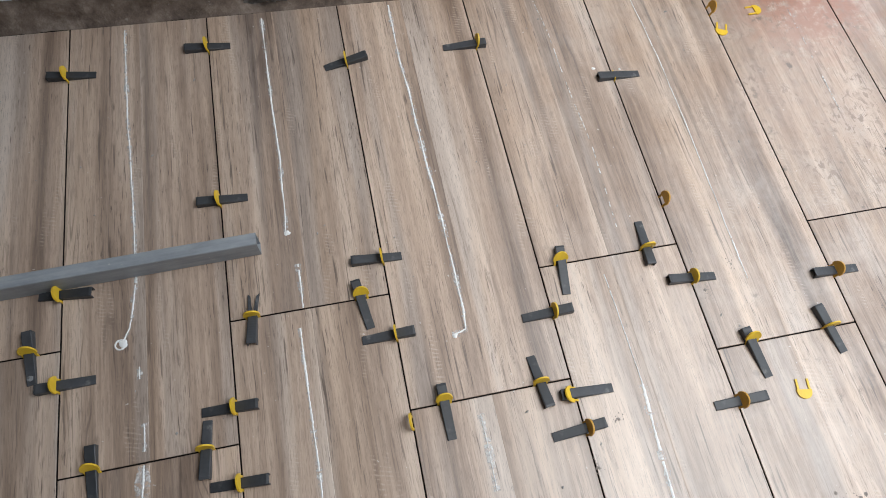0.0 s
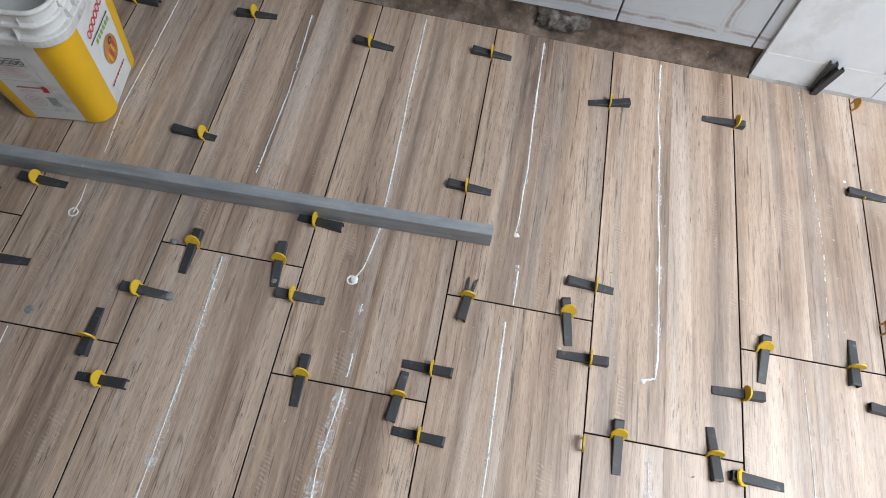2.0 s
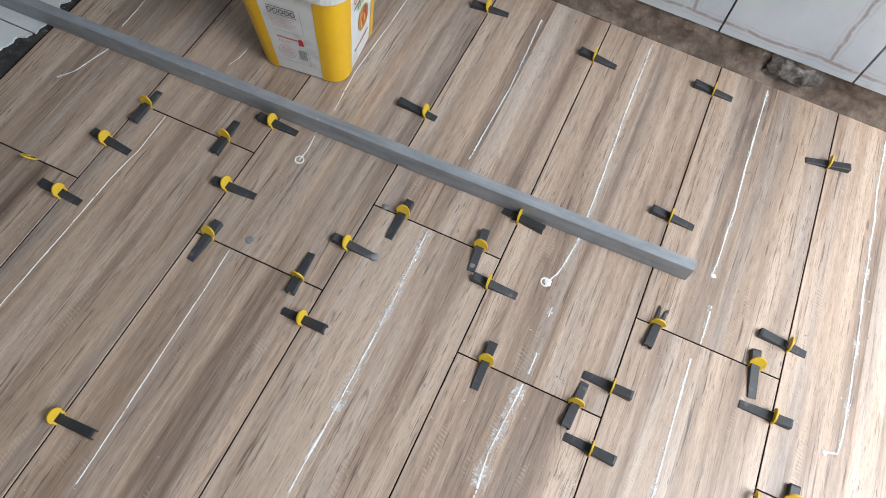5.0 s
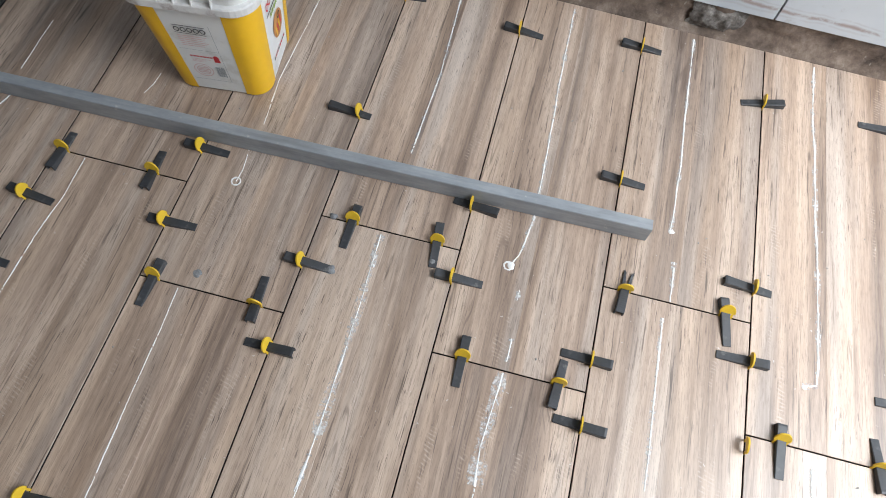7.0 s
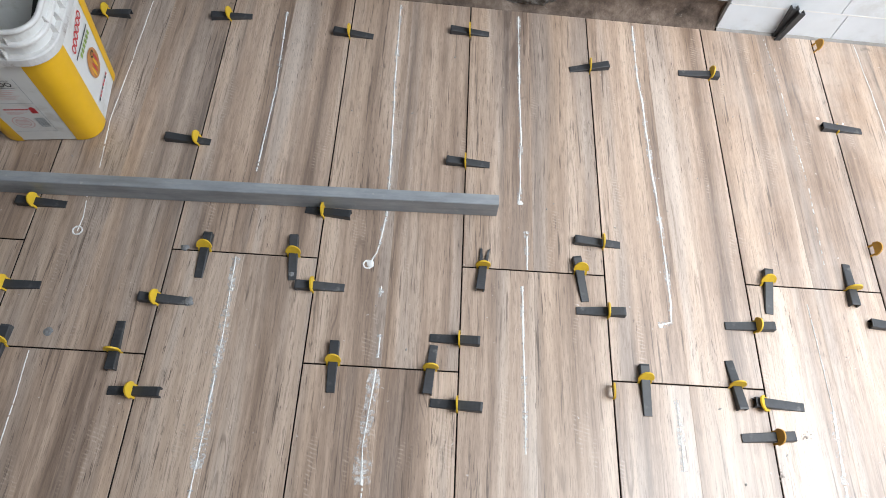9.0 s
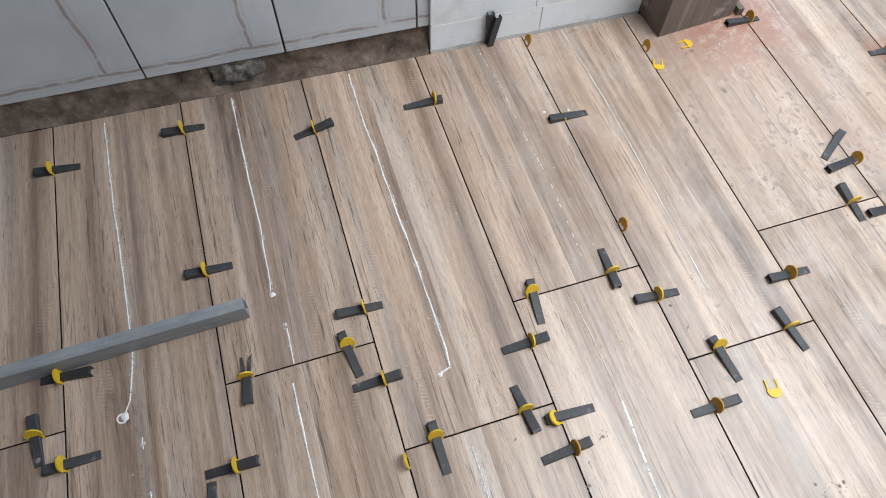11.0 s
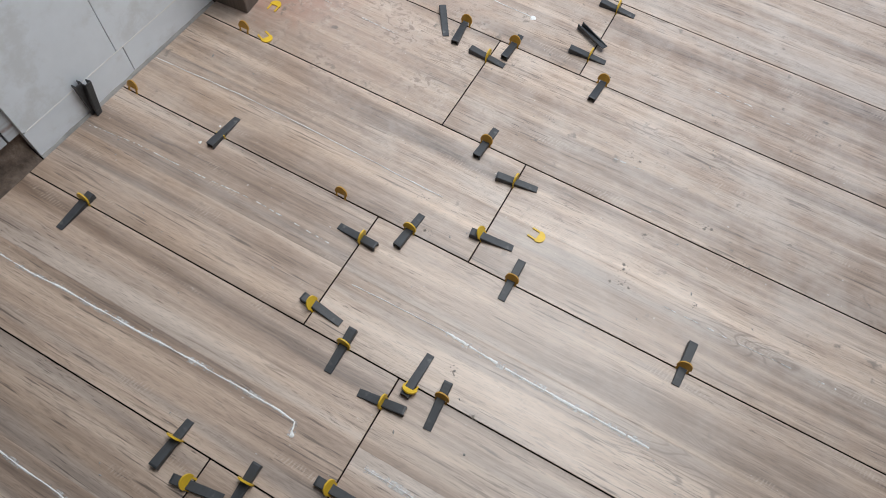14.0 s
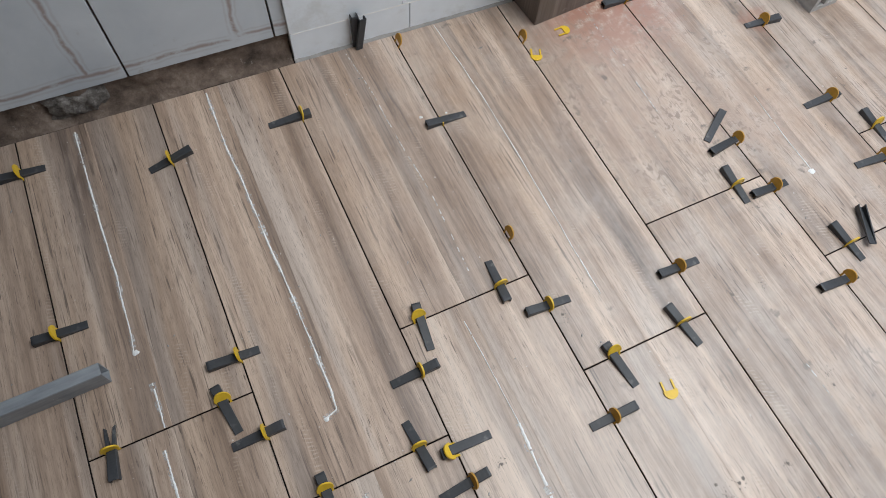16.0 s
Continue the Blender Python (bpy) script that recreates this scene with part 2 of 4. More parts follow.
def mortar_material(name, c0, c1, c2, scale=14.0, bump=0.7, chips=1.0):
    n = Nodes(name)
    v = n.coords()
    a = n.noise(v, scale, 8, 0.68, 0.1)
    b = n.noise(v, scale * 5, 5, 0.6)
    c = n.noise(v, scale * 0.35, 3, 0.5)
    col = n.ramp(n.math("ADD", n.math("MULTIPLY", a, 0.65), n.math("MULTIPLY", c, 0.35)), (0.32, c0), (0.5, c1), (0.7, c2))
    col = n.mix(n.math("MULTIPLY", n.smooth(n.noise(v, scale * 1.7, 7, 0.75), 0.60, 0.72), chips), col, (0.42, 0.38, 0.34))
    n.bump(n.math("ADD", a, n.math("MULTIPLY", b, 0.35)), bump, 0.006)
    return n.finish(col, 0.92, 0, 0.2)


def marble_material():
    """Glazed wall tile, white with a worn reddish-brown line running inside its edge, and dirt."""
    n = Nodes("white_veined_glaze")
    obj = n.add("ShaderNodeTexCoord").outputs["Object"]
    rnd = n.add("ShaderNodeObjectInfo").outputs["Random"]
    w = n.math("MULTIPLY", rnd, 60.0)
    sep = n.add("ShaderNodeSeparateXYZ")
    n.put(sep.inputs[0], obj)
    wob = n.math("MULTIPLY", n.math("SUBTRACT", n.noise(n.coords((9, 9, 9), vec=obj), 1.0, 4, 0.6, 0, w), 0.5), 0.075)
    # one long line over the tile's lower edge, one upright inside its eastern edge
    flat = n.math("ABSOLUTE", n.math("ADD", n.math("ADD", sep.outputs[2], 0.136), n.math("MULTIPLY", wob, 0.35)))
    upright = n.math("ABSOLUTE", n.math("ADD", n.math("SUBTRACT", sep.outputs[0], 0.088), n.math("MULTIPLY", wob, 0.5)))
    above = n.math("LESS_THAN", sep.outputs[2], -0.136)
    d = n.math("MINIMUM", flat, n.math("ADD", upright, above))
    line = n.math("SUBTRACT", 1.0, n.smooth(d, 0.0006, 0.0075))
    twin = n.math("MULTIPLY", n.math("SUBTRACT", 1.0, n.smooth(n.math("ABSOLUTE", n.math("SUBTRACT", d, 0.012)), 0.0006, 0.0040)), 0.22)
    line = n.math("MAXIMUM", line, twin)
    gaps = n.smooth(n.noise(n.coords((11, 11, 11), vec=obj), 1.0, 6, 0.75, 0.5, n.math("ADD", w, 9.0)), 0.36, 0.50)
    cloud = n.noise(n.coords((4, 4, 4), vec=obj), 1.0, 5, 0.6, 0.8, w)
    col = n.ramp(cloud, (0.3, (0.47, 0.51, 0.55)), (0.7, (0.60, 0.635, 0.665)))
    col = n.mix(n.math("MULTIPLY", n.math("MULTIPLY", line, gaps), 0.72), col, (0.27, 0.185, 0.16))
    dirt = n.smooth(n.noise(n.coords((26, 26, 26), vec=obj), 1.0, 7, 0.75, 0.3, w), 0.60, 0.76)
    col = n.mix(n.math("MULTIPLY", dirt, 0.6), col, (0.36, 0.33, 0.30))
    n.bump(n.noise(n.coords((30, 30, 30), vec=obj), 1.0, 3, 0.5), 0.05, 0.001)
    return n.finish(col, 0.22, 0, 0.5)


def grout_material(name, lo, hi, strong):
    n = Nodes(name)
    v = n.coords(kind="Object")
    a = n.noise(v, 130, 6, 0.7)
    b = n.noise(v, 28, 4, 0.6)
    cover = n.math("MULTIPLY", n.smooth(n.math("ADD", n.math("MULTIPLY", a, 0.6), n.math("MULTIPLY", b, 0.4)), lo, hi), strong)
    n.bump(a, 0.4, 0.001)
    return n.finish(n.ramp(a, (0.3, (0.72, 0.71, 0.69)), (0.7, (0.86, 0.855, 0.84))), 0.85, 0, 0.2, cover)


def bar_material():
    n = Nodes("dull_aluminium")
    v = n.coords((3, 60, 60))
    s = n.noise(v, 1.0, 5, 0.6)
    b = n.noise(n.coords((8, 20, 20)), 1.0, 6, 0.7)
    col = n.ramp(n.math("ADD", n.math("MULTIPLY", s, 0.4), n.math("MULTIPLY", b, 0.6)), (0.3, (0.20, 0.215, 0.232)), (0.52, (0.32, 0.34, 0.36)), (0.72, (0.45, 0.468, 0.485)))
    col = n.mix(n.smooth(n.noise(n.coords((30, 30, 30)), 1.0, 6, 0.7), 0.62, 0.75), col, (0.55, 0.54, 0.52))
    n.bump(s, 0.15, 0.001)
    return n.finish(col, 0.52, 0.25, 0.5)


def clad_material():
    n = Nodes("brown_wood_grain_cladding")
    g = n.coords((26, 26, 1.6))
    a = n.noise(g, 1.0, 5, 0.6, 0.3)
    b = n.noise(n.coords((150, 150, 6)), 1.0, 4, 0.6)
    col = n.ramp(n.math("ADD", n.math("MULTIPLY", a, 0.65), n.math("MULTIPLY", b, 0.35)), (0.32, (0.075, 0.058, 0.048)), (0.52, (0.15, 0.12, 0.10)), (0.70, (0.23, 0.19, 0.165)))
    col = n.mix(n.smooth(n.noise(n.coords((9, 9, 9)), 1.0, 6, 0.7), 0.56, 0.72), col, (0.33, 0.29, 0.26))
    n.bump(b, 0.25, 0.001)
    return n.finish(col, 0.5, 0, 0.4)


M_WOOD = wood_tile_material()
M_BED = mortar_material("dark_joint_mortar", (0.006, 0.005, 0.005), (0.014, 0.012, 0.010), (0.03, 0.026, 0.022), 30, 0.4, 0.0)
M_ROUGH = mortar_material("rough_brown_mortar", (0.035, 0.027, 0.023), (0.17, 0.128, 0.102), (0.40, 0.33, 0.275), 17, 1.0, 0.7)
M_CEMENT = mortar_material("grey_cement", (0.20, 0.19, 0.18), (0.31, 0.295, 0.28), (0.42, 0.40, 0.385), 22, 0.6)
M_BLACK = mortar_material("black_adhesive", (0.02, 0.02, 0.02), (0.045, 0.043, 0.04), (0.09, 0.085, 0.08), 40, 0.6)
M_MARBLE = marble_material()
M_WHITE = plain("white_wall_glaze", (0.78, 0.82, 0.86), 0.3, vary=0.06, scale=18, bump=0.06, dirt=(0.70, 0.725, 0.74))
# grey for the unseen walls and ceiling, set dark to cut their bounced light
M_UNSEEN_SHELL = plain("unseen_shell_grey", (0.30, 0.292, 0.284), 0.9, vary=0.12, scale=30, bump=0.15)
M_JOINTLINE = plain("white_joint_filler", (0.84, 0.84, 0.83), 0.85, vary=0.08, scale=160, bump=0.3)
M_OLDFLOOR = plain("old_white_floor_glaze", (0.66, 0.68, 0.68), 0.25, vary=0.06, scale=20, bump=0.06, dirt=(0.45, 0.44, 0.42))
M_WEDGE = plain("dark_grey_plastic", (0.034, 0.036, 0.040), 0.5, vary=0.3, scale=70, bump=0.12, dirt=(0.075, 0.075, 0.074))
M_WEDGE_WORN = plain("cement_stained_grey_plastic", (0.045, 0.047, 0.052), 0.6, vary=0.35, scale=60, bump=0.2, dirt=(0.17, 0.168, 0.162))
M_CLIP = plain("yellow_plastic", (0.72, 0.46, 0.03), 0.45, vary=0.12, scale=90, bump=0.08)
M_CLIP_DARK = plain("dusty_amber_plastic", (0.52, 0.27, 0.03), 0.5, vary=0.25, scale=90, bump=0.1, dirt=(0.36, 0.24, 0.12))
M_GROUT = grout_material("white_grout", 0.22, 0.38, 1.0)
M_HAZE = grout_material("white_grout_haze", 0.40, 0.62, 0.62)
M_SMEAR = grout_material("white_grout_smear", 0.44, 0.62, 0.6)
M_FAINT = grout_material("faint_white_grout", 0.40, 0.55, 0.85)
# near-black colour for the tiles' sides, so that the joints read dark
M_TILE_SIDE = plain("near_black_tile_side", (0.030, 0.025, 0.022), 0.95, vary=0.3, scale=80, bump=0.2, spec=0.1)
M_CRUMBLE = mortar_material("dark_crumbly_mortar", (0.045, 0.040, 0.037), (0.15, 0.135, 0.122), (0.36, 0.335, 0.31), 70, 1.0, 0.6)
M_DIRT = plain("dark_dry_dirt", (0.25, 0.215, 0.19), 0.95, vary=0.4, scale=300, bump=0.3, spec=0.1)
M_LUMP = mortar_material("pale_grey_lump", (0.14, 0.142, 0.145), (0.22, 0.222, 0.225), (0.33, 0.33, 0.33), 60, 0.6)
M_BAR = bar_material()
M_CLAD = clad_material()
M_PAIL = plain("white_polypropylene", (0.78, 0.78, 0.76), 0.38, vary=0.05, scale=30, bump=0.04, dirt=(0.66, 0.64, 0.60))
M_RIM = plain("soiled_white_polypropylene", (0.68, 0.665, 0.645), 0.5, vary=0.2, scale=45, bump=0.15, dirt=(0.36, 0.30, 0.27))
M_YELLOW = plain("yellow_print", (0.87, 0.49, 0.015), 0.35, vary=0.05, scale=40, bump=0.03)
M_INK = plain("black_ink", (0.03, 0.03, 0.035), 0.5, vary=0.1)
M_INK_RED = plain("red_ink", (0.62, 0.05, 0.06), 0.5, vary=0.1)
M_INK_PINK = plain("pale_red_ink", (0.72, 0.45, 0.44), 0.5, vary=0.1)
M_INK_GREY = plain("grey_ink", (0.33, 0.36, 0.38), 0.5, vary=0.1)
M_INK_GREEN = plain("green_ink", (0.30, 0.42, 0.10), 0.5, vary=0.1)
M_FOOD = plain("orange_brown_print", (0.55, 0.24, 0.07), 0.4, vary=0.5, scale=60)
M_BLOCK = mortar_material("pale_hollow_block", (0.36, 0.34, 0.32), (0.48, 0.46, 0.44), (0.60, 0.585, 0.565), 20, 0.4)

# ---------------------------------------------------------------- the plan
PITCH = 0.303          # tile and joint
JOINT = 0.0028
ROW_A, ROW_B = -0.736, -0.963   # the cross joints, column by column in turn
TILE_LEN = 1.20


def wall_y(x, off=0.0):
    """The line of the north wall, a little askew to the tiles."""
    return 0.040 - 0.033 * x + off


# floor bed
floor = part("floor", box(-2.3, 3.7, -3.7, 0.9, -0.12, -0.007), M_BED)
tagged(floor, "dark mortar bed under wood-print porcelain floor tiles", "floor", kind="structure")

# ---------------------------------------------------------------- shell of the room
WALL_END = 1.253


def skew_slab(x0, x1, o0, o1, z0, z1, bevel=0.0, centre=False):
    """A slab that follows the wall line from x0 to x1 between two offsets; returns the mesh and its place."""
    bm = bmesh.new()
    cx = (x0 + x1) / 2 if centre else 0
    cy = wall_y(cx) if centre else 0
    cz = (z0 + z1) / 2 if centre else 0
    pts = [(x, wall_y(x, o) - cy, z - cz) for z in (z0, z1) for x, o in ((x0, o0), (x1, o0), (x1, o1), (x0, o1))]
    vs = [bm.verts.new((p[0] - cx, p[1], p[2])) for p in pts]
    for q in ((3, 2, 1, 0), (4, 5, 6, 7), (0, 1, 5, 4), (1, 2, 6, 5), (2, 3, 7, 6), (3, 0, 4, 7)):
        bm.faces.new([vs[i] for i in q])
    if bevel:
        bmesh.ops.bevel(bm, geom=list(bm.edges), offset=bevel, segments=1, affect="EDGES")
    return bm, pose(cx, cy, cz)


bm, m = skew_slab(-2.3, WALL_END, 0.030, 0.20, -0.007, 2.7)
wall_north = tagged(part("wall_north", bm, M_ROUGH), "rough brown mortar wall left bare at its foot", "wall", kind="structure")

bm, m = skew_slab(WALL_END, 2.09, 0.017, 0.20, -0.007, 2.7)
pier = tagged(part("wall_pier", bm, M_CEMENT), "cement pier faced with white tiles", "wall", kind="structure")
# west, east and south walls are unseen, added to enclose and shape the light
tagged(part("wall_west", box(-2.45, -2.3, -3.7, 0.3, -0.1, 2.7), M_UNSEEN_SHELL), "assumed grey side wall out of view", "wall", kind="structure")


def wall_with_opening(name, along, place, a0, a1, o0, o1, z0, z1, label):
    bm = bmesh.new()
    for u0, u1, w0, w1 in ((a0, o0, -0.1, 2.7), (o1, a1, -0.1, 2.7), (o0, o1, z1, 2.7), (o0, o1, -0.1, z0)):
        if w1 > w0 and u1 > u0:
            if along == "y":
                box_into(bm, place, place + 0.15, u0, u1, w0, w1)
            else:
                box_into(bm, u0, u1, place - 0.15, place, w0, w1)
    return tagged(part(name, bm, M_UNSEEN_SHELL), label, "wall", kind="structure")


wall_with_opening("wall_east", "y", 3.7, -3.7, 1.05, -3.3, -0.2, 0.0, 2.45, "assumed grey wall out of view with a wide opening to daylight")
tagged(part("wall_south", box(-2.45, 3.85, -3.85, -3.7, -0.1, 2.7), M_UNSEEN_SHELL), "assumed grey wall out of view", "wall", kind="structure")
# unseen ceiling, added with a hole in the east that places the light
bm = box(-2.45, 1.48, -3.85, 1.05, 2.73, 2.8)
box_into(bm, 1.48, 3.85, -3.85, -2.30, 2.73, 2.8)
tagged(part("ceiling", bm, M_UNSEEN_SHELL), "assumed grey ceiling out of view, cut open in the east to let light in", "ceiling", kind="structure")
tagged(part("ground", box(-40, 40, -40, 40, -0.3, -0.14), M_CEMENT), "bare grey ground outside", "ground", kind="structure")

# rough mortar lumps along the foot of the wall
rng = random.Random(7)
bm = bmesh.new()
n_x, n_z = 220, 9
grid = []
for i in range(n_x + 1):
    x = -0.75 + (WALL_END - 0.004 + 0.75) * i / n_x
    col = []
    for j in range(n_z + 1):
        z = -0.004 + 0.088 * j / n_z
        q = Vector((x * 9, z * 16, 1.7))
        lump = 0.013 * noise.fractal(q, 0.8, 2.2, 6) + 0.005 * noise.noise(Vector((x * 45, z * 60, 4)))
        hole = 0.018 * max(0, 1 - ((x - 0.72) / 0.05) ** 2 - ((z - 0.04) / 0.045) ** 2)
        out = (0.016 * (1 - j / n_z) ** 4 + 0.004 * (1 - j / n_z))
        lump *= 0.25 + 0.75 * j / n_z
        col.append(bm.verts.new((x, wall_y(x, 0.022 - out - lump + hole), z)))
    grid.append(col)
for i in range(n_x):
    for j in range(n_z):
        bm.faces.new((grid[i][j], grid[i + 1][j], grid[i + 1][j + 1], grid[i][j + 1]))
part("mortar_strip", bm, M_ROUGH, wall_north, "rough uneven brown mortar at the wall's foot", smooth=True)

# a darker crumbly patch in the strip
bm = bmesh.new()
rows = []
for i in range(29):
    u = -1 + 2 * i / 28
    col = []
    for j in range(15):
        v = -1 + 2 * j / 14
        r2 = min(1.0, u * u + v * v)
        x, z = 0.765 + 0.066 * u * (1 + 0.15 * noise.noise(Vector((u * 2, v * 2, 5)))), 0.043 + 0.038 * v
        out = 0.008 * (1 - r2) ** 0.5 * (0.75 + 0.9 * noise.fractal(Vector((x * 55, z * 55, 3)), 0.8, 2.1, 4)) - 0.006 * r2
        col.append(bm.verts.new((x, wall_y(x, 0.014 - out), z)))
    rows.append(col)
for a, b in zip(rows, rows[1:]):
    for j in range(14):
        bm.faces.new((a[j], b[j], b[j + 1], a[j + 1]))
part("mortar_patch", bm, M_CRUMBLE, wall_north, "dark grey crumbly patch of old mortar", smooth=True)

# grey mortar left at the foot of the pier
bm = bmesh.new()
rows = []
for i in range(61):
    x = 1.252 + 0.594 * i / 60
    r = 0.004 * noise.noise(Vector((x * 30, 3, 1))) + 0.006
    z = 0.006 + 0.005 * noise.noise(Vector((x * 22, 0, 7)))
    rows.append([bm.verts.new((x, wall_y(x, o), h)) for o, h in ((-0.001 - r * 0.2, -0.004), (0.002, 0.002), (0.009, max(0.002, z)), (0.016, max(0.003, z + 0.002)))])
for a, b in zip(rows, rows[1:]):
    for j in range(3):
        bm.faces.new((a[j], b[j], b[j + 1], a[j + 1]))
part("foot_mortar", bm, M_CEMENT, pier, "thin grey mortar along the foot of the pier", smooth=True)

# ---------------------------------------------------------------- levelling wedges and clips
def wedge_mesh(length=0.100, width=0.0185, thick=0.0155, thin=0.0028):
    """A hollow plastic wedge: tapered sides, ridged top, open below; it points along +x, its thick end at -x."""
    bm = bmesh.new()
    n = 24
    top, low = [], []
    for i in range(n + 1):
        f = i / n
        x = -length / 2 + length * f
        z = thick + (thin - thick) * f
        if 0 < i < n:
            z += 0.00005 if i % 2 else -0.00005
        if i == 0:
            z -= 0.0012
        wd = width / 2 * (1.0 - 0.10 * f)
        top.append([bm.verts.new((x, -wd, z - 0.0008)), bm.verts.new((x, -wd + 0.0012, z)), bm.verts.new((x, wd - 0.0012, z)), bm.verts.new((x, wd, z - 0.0008))])
        low.append([bm.verts.new((x, -wd, 0)), bm.verts.new((x, -wd + 0.0025, 0)), bm.verts.new((x, wd - 0.0025, 0)), bm.verts.new((x, wd, 0))])
    for i in range(n):
        a, b, c, d = top[i], top[i + 1], low[i], low[i + 1]
        for j in range(3):
            bm.faces.new((a[j], b[j], b[j + 1], a[j + 1]))
        bm.faces.new((c[0], d[0], b[0], a[0]))
        bm.faces.new((a[3], b[3], d[3], c[3]))
        bm.faces.new((c[1], d[1], d[0], c[0]))
        bm.faces.new((c[3], d[3], d[2], c[2]))
    # hollow underside
    deep = []
    for i in range(n + 1):
        z = max(0.0006, top[i][1].co.z - 0.0022)
        deep.append([bm.verts.new((low[i][1].co.x, low[i][1].co.y, z)), bm.verts.new((low[i][2].co.x, low[i][2].co.y, z))])
    for i in range(n):
        bm.faces.new((deep[i][0], deep[i][1], deep[i + 1][1], deep[i + 1][0]))
        bm.faces.new((low[i][1], deep[i][0], deep[i + 1][0], low[i + 1][1]))
        bm.faces.new((low[i][2], low[i + 1][2], deep[i + 1][1], deep[i][1]))
    for e in (0, n):
        bm.faces.new((low[e][0], top[e][0], top[e][1], top[e][2], top[e][3], low[e][3], low[e][2], deep[e][1], deep[e][0], low[e][1]))
    bmesh.ops.recalc_face_normals(bm, faces=bm.faces)
    return bm


def clip_outline(prong=0.012, foot=0.0, half=0.0155, head=0.0205, leg=0.0040):
    """A rounded head on two legs, with a window between them."""
    pts = [(-half * 0.86, foot), (-half * 0.86, prong)]
    for i in range(13):
        a = math.pi * (1 - i / 12)
        pts.append((half * math.cos(a), prong + head * math.sin(a) ** 0.85))
    pts += [(half * 0.86, prong), (half * 0.86, foot), (half * 0.86 - leg, foot), (half * 0.86 - leg, prong)]
    pts += [(-half * 0.86 + leg, prong), (-half * 0.86 + leg, foot)]
    out = []
    for p in pts:
        if not out or (abs(p[0] - out[-1][0]) + abs(p[1] - out[-1][1])) > 1e-6:
            out.append(p)
    return out


def clip_mesh(lean=0.0, thick=0.0022):
    """A clip that stands in a joint running along x."""
    bm = prism(clip_outline(foot=-0.006), thick, "y")
    # a ridge along the head's rim
    for i in range(12):
        a0, a1 = math.pi * i / 12, math.pi * (i + 1) / 12
        vs = []
        for s in (-1, 1):
            for a in (a0, a1):
                for r in (1.0, 0.84):
                    vs.append(bm.verts.new((0.0158 * r * math.cos(a), s * thick * 0.72, 0.012 + 0.0208 * r * abs(math.sin(a)) ** 0.85)))
        o = vs
        for q in ((0, 2, 3, 1), (4, 5, 7, 6), (0, 4, 6, 2), (1, 3, 7, 5)):
            bm.faces.new([o[k] for k in q])
    bmesh.ops.rotate(bm, cent=(0, 0, 0.002), matrix=Matrix.Rotation(radians(lean), 3, "X"), verts=bm.verts)
    bmesh.ops.recalc_face_normals(bm, faces=bm.faces)
    return bm


def split_wedge_mesh():
    """A wedge whose thin end has split into two spread prongs."""
    bm = wedge_mesh(0.062, 0.0185, 0.0155, 0.0085)
    bmesh.ops.translate(bm, vec=(-0.019, 0, 0), verts=bm.verts)
    for side in (-1, 1):
        prong = [(0.010, side * 0.0015), (0.010, side * 0.0085), (0.050, side * 0.0105), (0.046, side * 0.0058)]
        low = [bm.verts.new((x, y, 0.0004)) for x, y in prong]
        top = [bm.verts.new((x, y, 0.0085 - 0.0045 * (x - 0.010) / 0.040)) for x, y in prong]
        bm.faces.new(top)
        bm.faces.new(low[::-1])
        for i in range(4):
            bm.faces.new((low[i], low[(i + 1) % 4], top[(i + 1) % 4], top[i]))
    bmesh.ops.recalc_face_normals(bm, faces=bm.faces)
    return bm


wedge_kinds = {}
clip_kinds = {}


def wedge(m, worn=False, label=""):
    key = "worn" if worn else "clean"
    group = "tile levelling wedges"
    if key not in wedge_kinds:
        ob = part("levelling_wedge", wedge_mesh(), M_WEDGE_WORN if worn else M_WEDGE, at=m)
        tagged(ob, label or ("cement-stained grey plastic wedge pushed through a levelling clip" if worn else "dark grey plastic wedge pushed through a yellow levelling clip"), "tile wedge", group)
        wedge_kinds[key] = ob
        return ob
    ob = copy_thing(wedge_kinds[key], m)
    if label:
        ob["label"] = label
    return ob


def clip(x, y, turn, lean=0.0, dark=False, label=""):
    key = (lean, dark)
    if key not in clip_kinds:
        ob = part("levelling_clip", clip_mesh(lean), M_CLIP_DARK if dark else M_CLIP, at=pose(x, y, 0, 0, 0, turn))
        tagged(ob, label or ("dusty amber plastic levelling clip standing in a tile joint" if dark else "yellow plastic levelling clip standing in a tile joint"), "tile clip", "tile levelling clips")
        clip_kinds[key] = ob
        return ob
    ob = copy_thing(clip_kinds[key], pose(x, y, 0, 0, 0, turn))
    if label:
        ob["label"] = label
    return ob


def long_joint(k):
    """The long joints; the tiles towards the doorway were laid a little unevenly."""
    return 0.906 + (k - 3) * PITCH + {5: -0.008, 6: -0.015, 7: 0.003}.get(k, 0.0)


def wedge_line(k):
    return 0.906 + (k - 3) * PITCH


